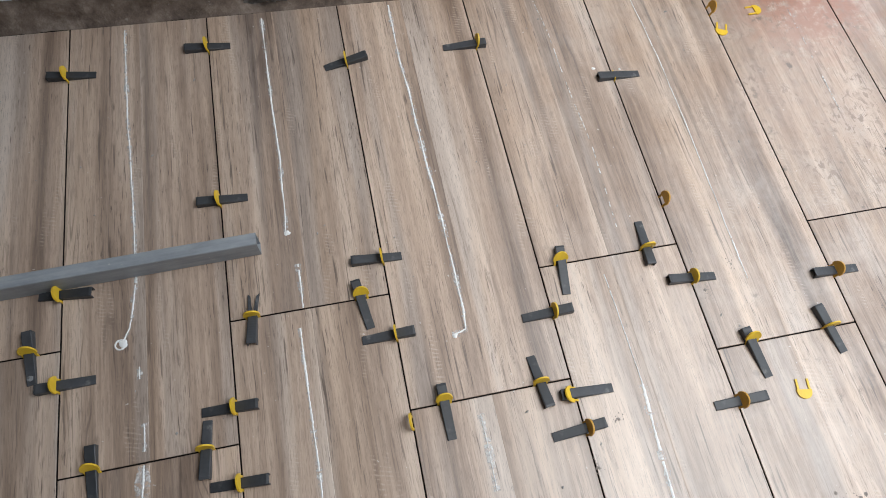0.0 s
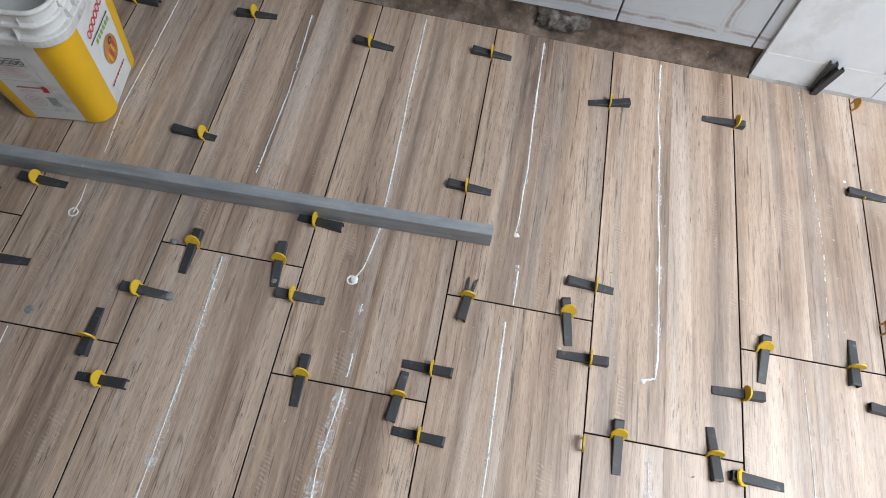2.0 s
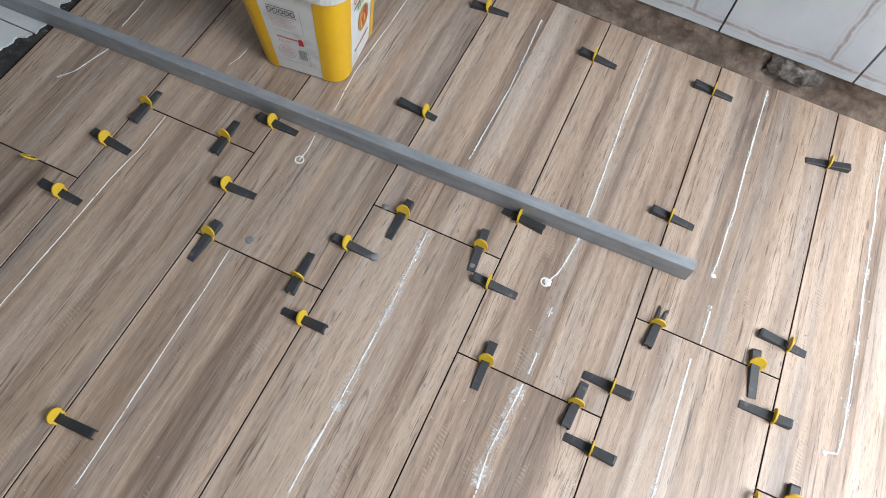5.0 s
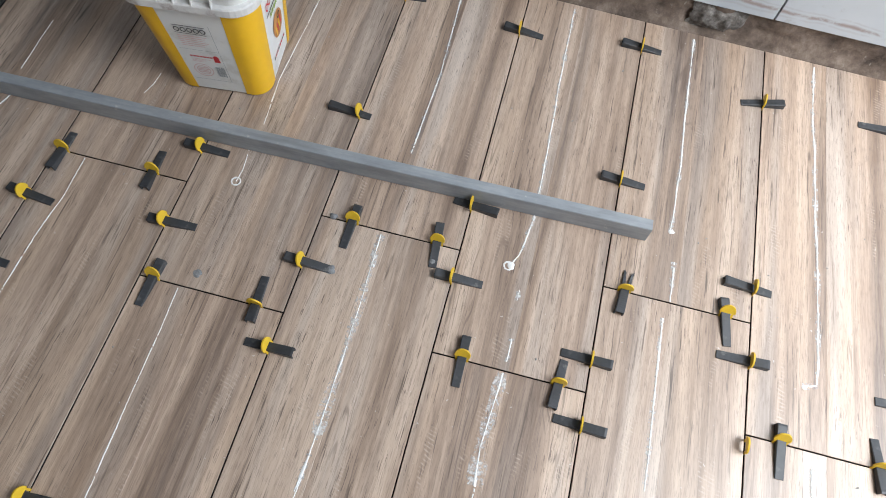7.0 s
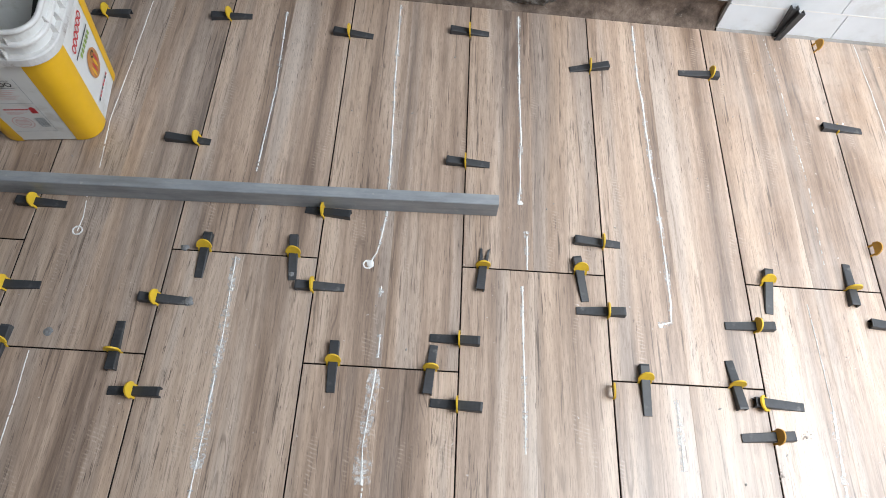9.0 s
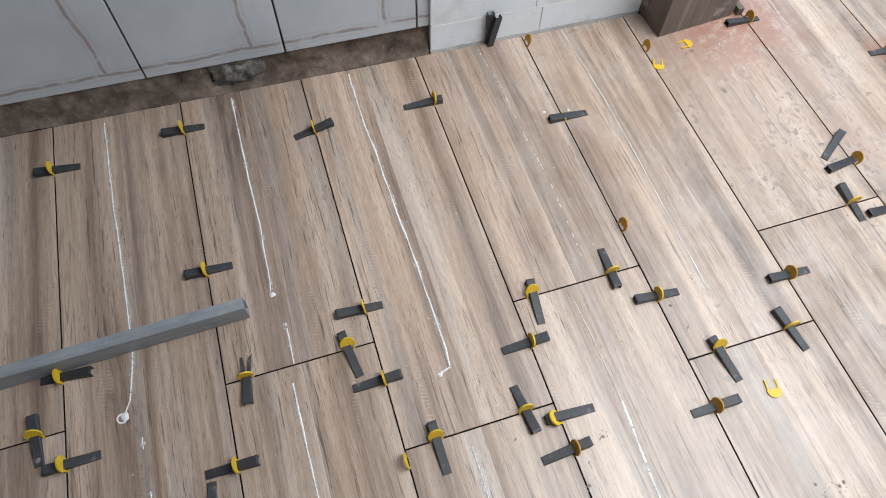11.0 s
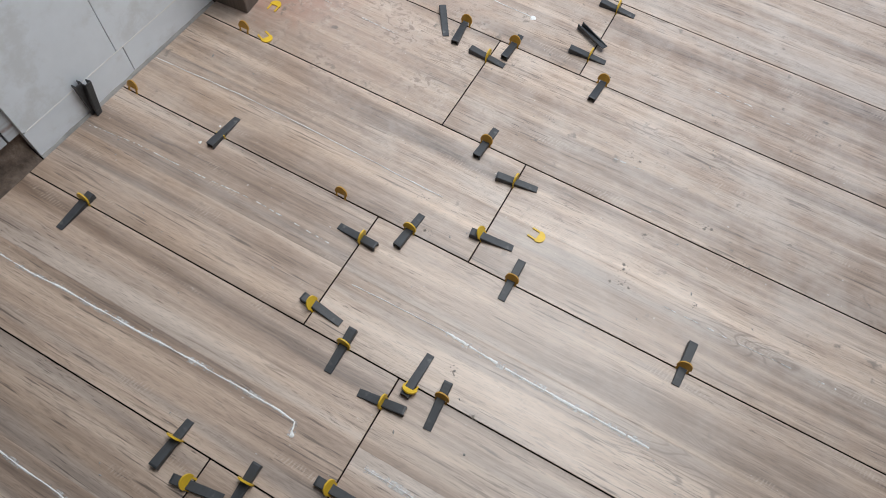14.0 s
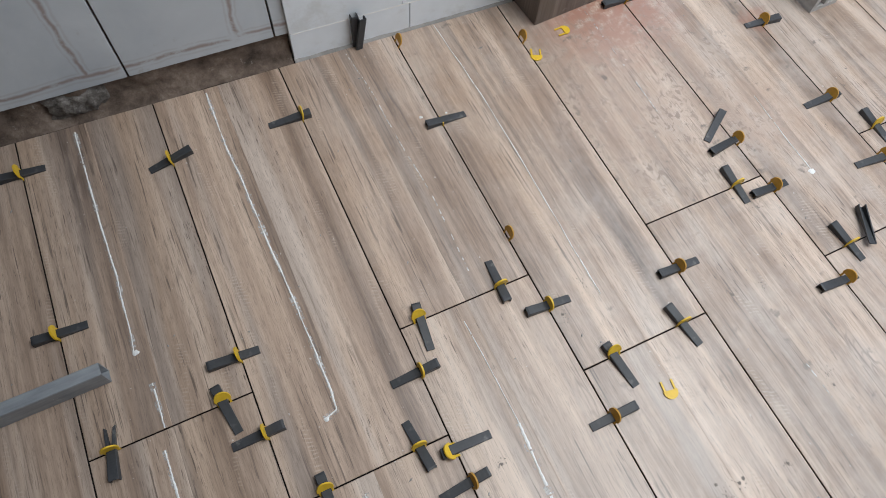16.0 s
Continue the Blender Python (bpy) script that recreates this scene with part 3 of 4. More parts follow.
# wedges across the long joints: joint number, y, offset of the wedge's middle, heading, clip lean
ACROSS_WEST = (
    (-2, -0.856, 0.010, -5, 8), (-1, -0.648, 0.010, 0, -6), (-1, -0.838, 0.015, 4, 10), (0, -1.037, 0.000, 180, 5),
    (0, -0.850, 0.013, -1, 8), (1, -0.802, 0.013, 1, 4), (1, -0.628, 0.009, 174, -4), (0, -0.462, -0.025, -2, 6),
    (1, -0.108, 0.009, -3, 0), (2, -0.074, -0.001, -1, 0), (3, -0.165, -0.002, -170, 0), (2, -0.475, 0.005, -1, 0),
)
ACROSS_MIDDLE = (
    (2, -0.899, -0.010, 178, 4), (2, -1.029, -0.003, 177, 4), (3, -0.660, -0.012, -2, 6), (3, -0.820, -0.015, 180, -6),
    (-1, -1.394, 0.027, -178, 4), (-2, -1.010, -0.004, -2, 6), (0, -0.078, 0.002, 7, 0), (-1, -0.096, 0.008, 178, 0),
    (4, -0.162, -0.027, 177, -5), (5, -0.305, 0.004, -1, 0), (5, -0.815, -0.006, -4, -6), (4, -0.833, -0.010, -179, -4),
)
ACROSS_EAST = (
    (4, -0.993, 0.022, -2, -48), (4, -1.057, -0.012, -176, -8), (6, -0.854, -0.010, -2, -10), (5, -1.065, -0.003, 180, -8),
    (7, -0.774, -0.004, -1, -14), (7, -0.632, -0.024, 8, -12), (7, -1.025, -0.014, -4, -14), (8, -0.618, -0.022, 179, -10),
    (8, -0.346, 0.004, 172, -12), (8, -0.812, -0.024, 173, -14), (7, -0.133, -0.011, -1, -8), (5, -1.454, 0.006, 179, -8),
    (9, -0.622, -0.018, -6, -10), (9, -0.819, -0.012, 179, -10),
)
for rows in (ACROSS_WEST, ACROSS_MIDDLE, ACROSS_EAST):
    for i, (k, y, dx, heading, lean) in enumerate(rows):
        x = long_joint(k)
        wedge(pose(wedge_line(k) + dx, y, 0.0002, 0, 0, heading), worn=(k * 7 + i) % 4 == 0)
        tilt = lean if abs(lean) > 20 else (14 if rows is ACROSS_EAST else (-14 if k < 1 else (-6 if k < 4 else 8)))
        if (k, y) == (5, -0.305):
            stub = part("clip_stub", box(-0.012, 0.012, -0.0012, 0.0012, -0.006, 0.0105, 0.0005), M_CLIP, at=pose(x, y, 0, 0, 0, 90))
            tagged(stub, "low snapped yellow clip stub in a tile joint", "tile clip", "tile levelling clips")
            continue
        clip(x, y, 90, tilt, dark=rows is ACROSS_EAST and abs(lean) < 20)

# wedges across the cross joints: x, heading, offset of the wedge's middle; row A lies in even columns, row B in odd
ALONG_A = ((-0.592, 90, -0.002), (-0.383, 93, 0.006), (0.066, -92, -0.012), (0.250, -85, -0.005), (0.646, 84, -0.004), (0.853, -81, -0.014),
           (1.436, 86, 0.012), (1.253, -96, -0.016), (2.046, -91, 0.002), (2.472, -90, 0.001), (2.676, -90, -0.005))
ALONG_B = ((-0.276, -94, -0.011), (-0.060, 94, 0.013), (0.359, -89, -0.005), (0.548, 85, 0.001), (0.969, -89, -0.016), (1.150, 96, 0.005),
           (1.575, -82, -0.021), (1.739, -80, -0.004), (2.188, -85, 0.007), (2.387, -88, 0.001))
LEAN_A = (-12, -12, -22, -16, -2, -26, 0, -26, 0, -10, -4)
LEAN_B = (-22, 0, -22, -8, -22, -10, -26, -2, 0, -4)
for rows, y, leans in ((ALONG_A, ROW_A, LEAN_A), (ALONG_B, ROW_B, LEAN_B)):
    for i, (x, heading, dy) in enumerate(rows):
        if (x, y) == (0.646, ROW_A):
            ob = part("levelling_wedge", split_wedge_mesh(), M_WEDGE_WORN, at=pose(x, y + dy, 0.0002, 0, 0, heading))
            tagged(ob, "cement-stained grey plastic wedge with a split forked tip", "tile wedge", "tile levelling wedges")
        else:
            wedge(pose(x, y + dy, 0.0002, 0, 0, heading), worn=i % 3 == 0)
        clip(x, y, 0, leans[i])

# clips that stand without a wedge
for x, y, turn, lean, dark in ((long_joint(3), -0.986, 90, -10, False), (long_joint(5), -0.637, 90, 14, True), (long_joint(5), -0.043, 90, 18, True),
                               (long_joint(6), -0.152, 90, 14, True), (-0.725, ROW_B, 0, 30, False)):
    clip(x, y, turn, lean, dark, "yellow plastic levelling clip standing bare in a tile joint")

# broken-off clip heads lying flat
flat = None
for x, y, turn in ((1.812, -0.212, -22), (1.918, -0.165, 92), (1.638, -1.068, -8), (2.756, -1.195, -60), (2.735, -0.662, 150)):
    m = pose(x, y, 0.0018, 0, 3, turn)
    if flat is None:
        bm = prism(clip_outline(prong=0.0, foot=0.020, head=-0.0175), 0.0022, "z")
        flat = part("broken_clip", bm, M_CLIP, at=m)
        tagged(flat, "broken yellow plastic clip head lying flat on the tiles", "tile clip", "broken levelling clips")
    else:
        copy_thing(flat, m)

# loose wedges
wedge(pose(2.100, -0.578, 0.0004, 0, 0, -146), True, "loose grey plastic wedge lying on the floor tiles")
wedge(pose(2.250, -0.942, 0.0170, 180, 0, -118), False, "loose grey wedge lying upside down with its hollow showing")
for dx, dz, lean in ((0.0, 0.0, 0), (0.009, -0.004, 5)):
    m = Matrix.Translation((1.409 + dx, wall_y(1.409) + 0.001 - dx * 1.2, 0.051 + dz)) @ pose(0, 0, 0, -3, lean * 1.5, lean) @ Matrix(((0, 1, 0, 0), (0, 0, -1, 0), (-1, 0, 0, 0), (0, 0, 0, 1)))
    wedge(m, False, "dark grey wedge propped upright against the white wall")

# ---------------------------------------------------------------- straightedge
def straightedge():
    """A hollow rectangular tube, 2 m long, one end towards +x."""
    bm = bmesh.new()
    L, w, h, t = 2.0, 0.0255, 0.050, 0.0018
    rings = []
    for x, dw in ((0, 0), (-0.001, 0), (-L, 0)):
        ring = []
        for y, z in ((0.0015, 0), (w - 0.0015, 0), (w, 0.0015), (w, h - 0.0015), (w - 0.0015, h), (0.0015, h), (0, h - 0.0015), (0, 0.0015)):
            ring.append(bm.verts.new((x, y, z)))
        rings.append(ring)
    inner = [[bm.verts.new((x, y, z)) for y, z in ((t, t), (w - t, t), (w - t, h - t), (t, h - t))] for x in (0, -L)]
    for a, b in zip(rings, rings[1:]):
        for i in range(8):
            bm.faces.new((a[i], a[(i + 1) % 8], b[(i + 1) % 8], b[i]))
    for i in range(4):
        bm.faces.new((inner[0][i], inner[1][i], inner[1][(i + 1) % 4], inner[0][(i + 1) % 4]))
    for e, ring in ((0, rings[0]), (1, rings[2])):
        inn = inner[e]
        for i in range(4):
            bm.faces.new((ring[2 * i], ring[2 * i + 1], inn[(i + 1) % 4], inn[i]))
            bm.faces.new((ring[2 * i + 1], ring[(2 * i + 2) % 8], inn[(i + 1) % 4]))
    bmesh.ops.recalc_face_normals(bm, faces=bm.faces)
    return bm


bar = part("straightedge", straightedge(), M_BAR, at=pose(0.674, -0.609, 0.0006, 0, 0, 1.0))
tagged(bar, "long dull grey aluminium straightedge tube lying on the floor tiles", "straightedge")

# ---------------------------------------------------------------- pail
PAIL_TURN = 6.0
pail = empty("pail", pose(-0.337, -0.380, 0.0, 0, 0, PAIL_TURN), "white and yellow square plastic food pail with no lid", "pail")


def squircle(half, radius, n=8):
    pts = []
    for q in range(4):
        a0 = q * math.pi / 2
        cx = (half - radius) * (1 if q in (0, 3) else -1)
        cy = (half - radius) * (1 if q in (0, 1) else -1)
        for i in range(n + 1):
            a = a0 + math.pi / 2 * i / n
            pts.append((cx + radius * math.cos(a), cy + radius * math.sin(a)))
    return pts


def loft(levels, close_bottom=False):
    """Rings of (half width, corner radius, z), from outside bottom round to inside."""
    bm = bmesh.new()
    rings = [[bm.verts.new((x, y, z)) for x, y in squircle(h, r)] for h, r, z in levels]
    n = len(rings[0])
    for a, b in zip(rings, rings[1:]):
        for i in range(n):
            bm.faces.new((a[i], a[(i + 1) % n], b[(i + 1) % n], b[i]))
    if close_bottom:
        bm.faces.new(rings[0][::-1])
        bm.faces.new(rings[-1])
    return bm


BASE_H, TOP_H, HEIGHT = 0.108, 0.135, 0.352
RAD_B, RAD_T = 0.040, 0.046


def pail_half(z):
    return BASE_H + (TOP_H - BASE_H) * z / HEIGHT


def pail_rad(z):
    return RAD_B + (RAD_T - RAD_B) * z / HEIGHT


part("body", loft([(BASE_H - 0.004, RAD_B - 0.003, 0.001), (BASE_H, RAD_B, 0.006), (TOP_H, RAD_T, HEIGHT), (TOP_H - 0.0025, RAD_T - 0.002, HEIGHT + 0.0015),
                   (TOP_H - 0.005, RAD_T - 0.003, HEIGHT), (BASE_H - 0.003, RAD_B, 0.010)], True), M_PAIL, pail, smooth=False)
# flanges under the rim, with stiffening ribs
for z, out, lip, name in ((0.322, 0.0075, 0.006, "upper_flange"), (0.280, 0.0125, 0.014, "lower_flange")):
    h, r = pail_half(z), pail_rad(z)
    part(name, loft([(h - 0.001, r, z + lip), (h + out - 0.002, r + out, z + lip - 0.001), (h + out, r + out, z + lip - 0.004), (h + out, r + out, z - lip * 0.4),
                     (h + out - 0.002, r + out - 0.002, z - lip * 0.4), (h + out - 0.0025, r + out - 0.002, z + lip - 0.005), (h - 0.001, r, z + lip - 0.004)]), M_RIM, pail, "soiled white rim flange")
for side in range(4):
    for u in (-0.075, -0.045, -0.012, 0.024, 0.062):
        h = pail_half(0.30)
        bm = prism([(h - 0.002, 0.290), (h + 0.0115, 0.290), (h + 0.006, 0.318), (h - 0.002, 0.318)], 0.0022, "y")
        part("rim_rib", bm, M_RIM, pail, at=pose(0, 0, 0, 0, 0, side * 90) @ Matrix.Translation((0, u, 0)))
    for u in (-0.084, -0.028, 0.006, 0.046, 0.080):
        h = pail_half(0.335)
        bm = prism([(h - 0.002, 0.323), (h + 0.0065, 0.323), (h + 0.003, 0.340), (h - 0.002, 0.340)], 0.0020, "y")
        part("rim_rib", bm, M_RIM, pail, at=pose(0, 0, 0, 0, 0, side * 90) @ Matrix.Translation((0, u, 0)))
# rounded lip on top
part("lip", loft([(TOP_H - 0.001, RAD_T, HEIGHT - 0.006), (TOP_H + 0.003, RAD_T + 0.003, HEIGHT - 0.004), (TOP_H + 0.003, RAD_T + 0.003, HEIGHT + 0.001),
                  (TOP_H, RAD_T, HEIGHT + 0.004), (TOP_H - 0.005, RAD_T - 0.004, HEIGHT + 0.003), (TOP_H - 0.006, RAD_T - 0.005, HEIGHT - 0.002)]), M_RIM, pail, "soiled white rounded lip", smooth=True)
# dregs inside, heaped up against the eastern side
bm = loft([(pail_half(0.012) - 0.006, pail_rad(0.012) - 0.003, 0.012), (pail_half(0.06) - 0.0055, pail_rad(0.06) - 0.003, 0.06), (0.085, 0.032, 0.075), (0.060, 0.024, 0.078), (0.02, 0.01, 0.072)], True)
for v in bm.verts:
    if v.co.z > 0.03:
        rise = 1.9 * max(0.0, v.co.y + 0.02) * min(1.0, max(0.0, (v.co.x + 0.05) / 0.07))
        if abs(v.co.x) > 0.09 or abs(v.co.y) > 0.09:
            grow = 1 + (pail_half(v.co.z + rise) - pail_half(v.co.z)) / pail_half(v.co.z)
            v.co.x, v.co.y = v.co.x * grow, v.co.y * grow
        v.co.z += rise + 0.014 * noise.noise(v.co * 40)
part("residue", bm, M_BLACK, pail, "dark dried mortar heaped inside the pail")


def pail_skin(angle0, angle1, z0, z1, lift=0.0007, steps=14):
    """A printed patch that follows the pail's side between two shares of its girth (0 to 4, corner to corner)."""
    bm = bmesh.new()
    cols = []
    n = 8

    def at(s, z):
        h, r = pail_half(z) + lift, pail_rad(z)
        q = s % 4.0
        side, f = int(q), q - int(q)
        # each quarter starts in the middle of a side: half straight, corner, half straight
        straight = h - r
        arc = math.pi / 2 * r
        d = f * (2 * straight + arc)
        if d < straight:
            x, y = h, d
        elif d < straight + arc:
            a = (d - straight) / r
            x, y = h - r + r * math.cos(a), straight + r * math.sin(a)
        else:
            x, y = h - r - (d - straight - arc), h
        c, sn = math.cos(side * math.pi / 2), math.sin(side * math.pi / 2)
        return (x * c - y * sn, x * sn + y * c, z)
    for i in range(steps + 1):
        s = angle0 + (angle1 - angle0) * i / steps
        cols.append([bm.verts.new(at(s, z0 + (z1 - z0) * j / 4)) for j in range(5)])
    for a, b in zip(cols, cols[1:]):
        for j in range(4):
            bm.faces.new((a[j], b[j], b[j + 1], a[j + 1]))
    return bm


# yellow bands on the four corners (the quarter s = 0.5 is a corner)
for c in range(4):
    part("yellow_band", pail_skin(c + 0.28, c + 0.72, 0.004, 0.270), M_YELLOW, pail, "yellow printed band round the corner", smooth=True)


PRINT_U, PRINT_Z = {3: -0.008, 0: 0.002}, 0.009


def on_side(side, u0, u1, z0, z1, material, name="print_bar", lift=0.0014):
    """A flat printed bar on one side of the pail; u runs to the right as one faces it."""
    bm = bmesh.new()
    vs = [bm.verts.new((pail_half(z) + lift, u, z)) for u, z in ((u0 + PRINT_U[side], z0 + PRINT_Z), (u1 + PRINT_U[side], z0 + PRINT_Z), (u1 + PRINT_U[side], z1 + PRINT_Z), (u0 + PRINT_U[side], z1 + PRINT_Z))]
    bm.faces.new(vs)
    return part(name, bm, material, pail, at=pose(0, 0, 0, 0, 0, side * 90))


def ellipse_on_side(side, u, z, ru, rz, material, name, lift, tilt=0.0, hole=0.0):
    bm = bmesh.new()
    u, z = u + PRINT_U[side], z + PRINT_Z
    outer, inn = [], []
    for i in range(24):
        a = 2 * math.pi * i / 24
        for store, f in ((outer, 1.0), (inn, hole)):
            du, dz = ru * f * math.cos(a), rz * f * math.sin(a)
            du, dz = du * math.cos(tilt) - dz * math.sin(tilt), du * math.sin(tilt) + dz * math.cos(tilt)
            if f:
                store.append(bm.verts.new((pail_half(z + dz) + lift, u + du, z + dz)))
    if hole:
        for i in range(24):
            bm.faces.new((outer[i], outer[(i + 1) % 24], inn[(i + 1) % 24], inn[i]))
    else:
        bm.faces.new(outer)
    return part(name, bm, material, pail, at=pose(0, 0, 0, 0, 0, side * 90))


SOUTH, EAST = 3, 0
# side towards the south: brand mark, small print, red mark, stamp, bar code
on_side(SOUTH, -0.038, 0.030, 0.2085, 0.2100, M_INK)
on_side(SOUTH, -0.038, 0.030, 0.1860, 0.1872, M_INK)
for i in range(5):
    ellipse_on_side(SOUTH, -0.031 + 0.0135 * i, 0.1975, 0.0062, 0.0070, M_INK, "brand_mark", 0.0014, 0, 0.68)
for i in range(6):
    on_side(SOUTH, -0.036, 0.026 - 0.006 * (i % 3), 0.178 - 0.006 * i, 0.1793 - 0.006 * i, M_INK_PINK)
for u0, u1, z0, z1 in ((-0.046, 0.040, 0.1355, 0.1363), (0.0392, 0.040, 0.1363, 0.216), (-0.046, 0.040, 0.0335, 0.0343), (0.0392, 0.040, 0.0343, 0.1270)):
    on_side(SOUTH, u0, u1, z0, z1, M_INK_GREY)
for i in range(7):
    on_side(SOUTH, -0.030 + 0.0072 * i, -0.0245 + 0.0072 * i, 0.112, 0.1165, M_INK_RED)
ellipse_on_side(SOUTH, 0.027, 0.1135, 0.0065, 0.0085, M_INK_RED, "red_mark", 0.0014)
on_side(SOUTH, 0.0205, 0.0335, 0.1000, 0.1085, M_INK_RED, "red_mark")
for i in range(3):
    on_side(SOUTH, -0.030, 0.012 - 0.009 * i, 0.1045 - 0.0042 * i, 0.1056 - 0.0042 * i, M_INK_PINK)
ellipse_on_side(SOUTH, -0.014, 0.067, 0.0215, 0.0215, M_INK_PINK, "round_stamp", 0.0014, 0, 0.93)
ellipse_on_side(SOUTH, -0.014, 0.067, 0.0150, 0.0150, M_INK_PINK, "round_stamp", 0.0014, 0, 0.92)
for i in range(4):
    on_side(SOUTH, -0.026, -0.002, 0.0745 - 0.005 * i, 0.0760 - 0.005 * i, M_INK_PINK)
for i in range(12):
    on_side(SOUTH, 0.0150 + 0.0017 * i, 0.0150 + 0.0017 * i + (0.0012 if i % 3 else 0.0008), 0.050, 0.084, M_INK_GREY, "bar_code_line")
# side towards the east: brand mark in red, green word, dish, small print
for i in range(6):
    ellipse_on_side(EAST, -0.040 + 0.0155 * i, 0.200 + 0.0035 * i, 0.0078, 0.0105, M_INK_RED, "brand_mark", 0.0014, 0.2, 0.62)
on_side(EAST, -0.050, 0.050, 0.178, 0.1815, M_INK)
for i in range(6):
    on_side(EAST, -0.028 + 0.0130 * i, -0.0195 + 0.0130 * i, 0.160, 0.1715, M_INK_GREEN)
ellipse_on_side(EAST, 0.008, 0.110, 0.031, 0.036, M_FOOD, "dish_print", 0.0014, 0.2)
for i in range(4):
    ellipse_on_side(EAST, -0.006 + 0.010 * i, 0.098 + 0.004 * i, 0.0035, 0.016, M_INK_RED if i % 2 else M_YELLOW, "dish_print", 0.0019, 0.2)
ellipse_on_side(EAST, 0.016, 0.128, 0.009, 0.008, M_INK, "dish_print", 0.0019, 0.2, 0.6)
for i in range(8):
    on_side(EAST, -0.042 + 0.0105 * i, -0.034 + 0.0105 * i, 0.042, 0.0475, M_INK_RED if i % 3 else M_INK)

# ---------------------------------------------------------------- clad post and blocks by the doorway
post = part("clad_post", box(0, 0.235, 0, 0.125, 0, 2.1, 0.003), M_CLAD, at=pose(1.857, -0.121, 0.0, 0, 0, 4.5))
tagged(post, "brown wood-grain clad post standing at the end of the wall", "post")


def hollow_block():
    """A pale block with two rows of round-cornered hollows open at its south end."""
    bm = bmesh.new()
    w, d, h = 0.095, 0.19, 0.19
    outer = [(-w / 2, 0), (w / 2, 0), (w / 2, h), (-w / 2, h)]
    # front with holes, built from strips
    xs = [-w / 2, -0.033, -0.006, 0.006, 0.033, w / 2]
    zs = [0, 0.014, 0.041, 0.053, 0.080, 0.092, 0.119, 0.131, 0.158, h]
    hole = set()
    for i in (1, 3):
        for j in (1, 3, 5, 7):
            hole.add((i, j))
    g = [[bm.verts.new((x, 0, z)) for z in zs] for x in xs]
    b = [[bm.verts.new((x, 0.12, z)) for z in zs] for x in xs]
    for i in range(len(xs) - 1):
        for j in range(len(zs) - 1):
            if (i, j) not in hole:
                bm.faces.new((g[i][j], g[i + 1][j], g[i + 1][j + 1], g[i][j + 1]))
            else:
                c = ((i, j), (i + 1, j), (i + 1, j + 1), (i, j + 1))
                for k in range(4):
                    (p, q), (r, s) = c[k], c[(k + 1) % 4]
                    bm.faces.new((g[p][q], b[p][q], b[r][s], g[r][s]))
                bm.faces.new([b[p][q] for p, q in c])
    back = [bm.verts.new((x, d, z)) for x, z in outer]
    bm.faces.new(back[::-1])
    n, k = len(xs), len(zs)
    bm.faces.new([g[i][0] for i in range(n)] + [back[1], back[0]])
    bm.faces.new([g[i][k - 1] for i in range(n - 1, -1, -1)] + [back[3], back[2]])
    bm.faces.new([g[0][j] for j in range(k - 1, -1, -1)] + [back[0], back[3]])
    bm.faces.new([g[n - 1][j] for j in range(k)] + [back[2], back[1]])
    bmesh.ops.recalc_face_normals(bm, faces=bm.faces)
    return bm


block = part("hollow_block", hollow_block(), M_BLOCK, at=pose(2.618, -0.366, 0.0, 0, 0, 2))
tagged(block, "pale grey hollow masonry block standing on the floor tiles", "block")

batten = part("batten", box(-0.009, 0.009, 0, 0.42, 0, 0.022, 0.0015), M_CLAD, at=pose(2.112, -0.108, 0.0005, 0, 0, -2))
tagged(batten, "thin dark brown batten lying beside the clad post", "batten")

# ---------------------------------------------------------------- grout left on the tiles
def ribbon(points, width, seed, broken=0.0):
    """A thin uneven bead along a line of a few points."""
    r = random.Random(seed)
    bm = bmesh.new()
    line = []
    for (x0, y0), (x1, y1) in zip(points, points[1:]):
        n = max(1, int(math.hypot(x1 - x0, y1 - y0) / 0.003))
        line += [(x0 + (x1 - x0) * i / n, y0 + (y1 - y0) * i / n) for i in range(n)]
    line.append(points[-1])
    prev = None
    for i, (x, y) in enumerate(line):
        j = min(i, len(line) - 2)
        dx, dy = line[j + 1][0] - line[j][0], line[j + 1][1] - line[j][1]
        l = math.hypot(dx, dy) or 1
        nx, ny = -dy / l, dx / l
        f = noise.noise(Vector((i * 0.06, seed * 3.1, 0)))
        g = noise.noise(Vector((i * 0.45, seed * 5.7, 2)))
        side = 0.0012 * noise.noise(Vector((i * 0.05, seed, 9))) + 0.0006 * noise.noise(Vector((i * 0.5, seed, 3)))
        wl = width / 2 * max(0.25, 0.8 + 0.55 * f + 0.25 * g) * r.uniform(0.88, 1.12)
        wr = width / 2 * max(0.25, 0.8 + 0.55 * f - 0.25 * g) * r.uniform(0.88, 1.12)
        gap = broken and noise.noise(Vector((i * 0.13, seed * 1.3, 5))) + 0.35 * noise.noise(Vector((i * 0.7, seed, 8))) < broken
        row = [bm.verts.new((x + nx * (wl + side), y + ny * (wl + side), 0.0006)), bm.verts.new((x + nx * side, y + ny * side, 0.0015)),
               bm.verts.new((x - nx * (wr - side), y - ny * (wr - side), 0.0006))]
        if prev and not gap:
            bm.faces.new((prev[0], prev[1], row[1], row[0]))
            bm.faces.new((prev[1], prev[2], row[2], row[1]))
        prev = row
    loose = [v for v in bm.verts if not v.link_faces]
    bmesh.ops.delete(bm, geom=loose, context="VERTS")
    bmesh.ops.recalc_face_normals(bm, faces=bm.faces)
    return bm


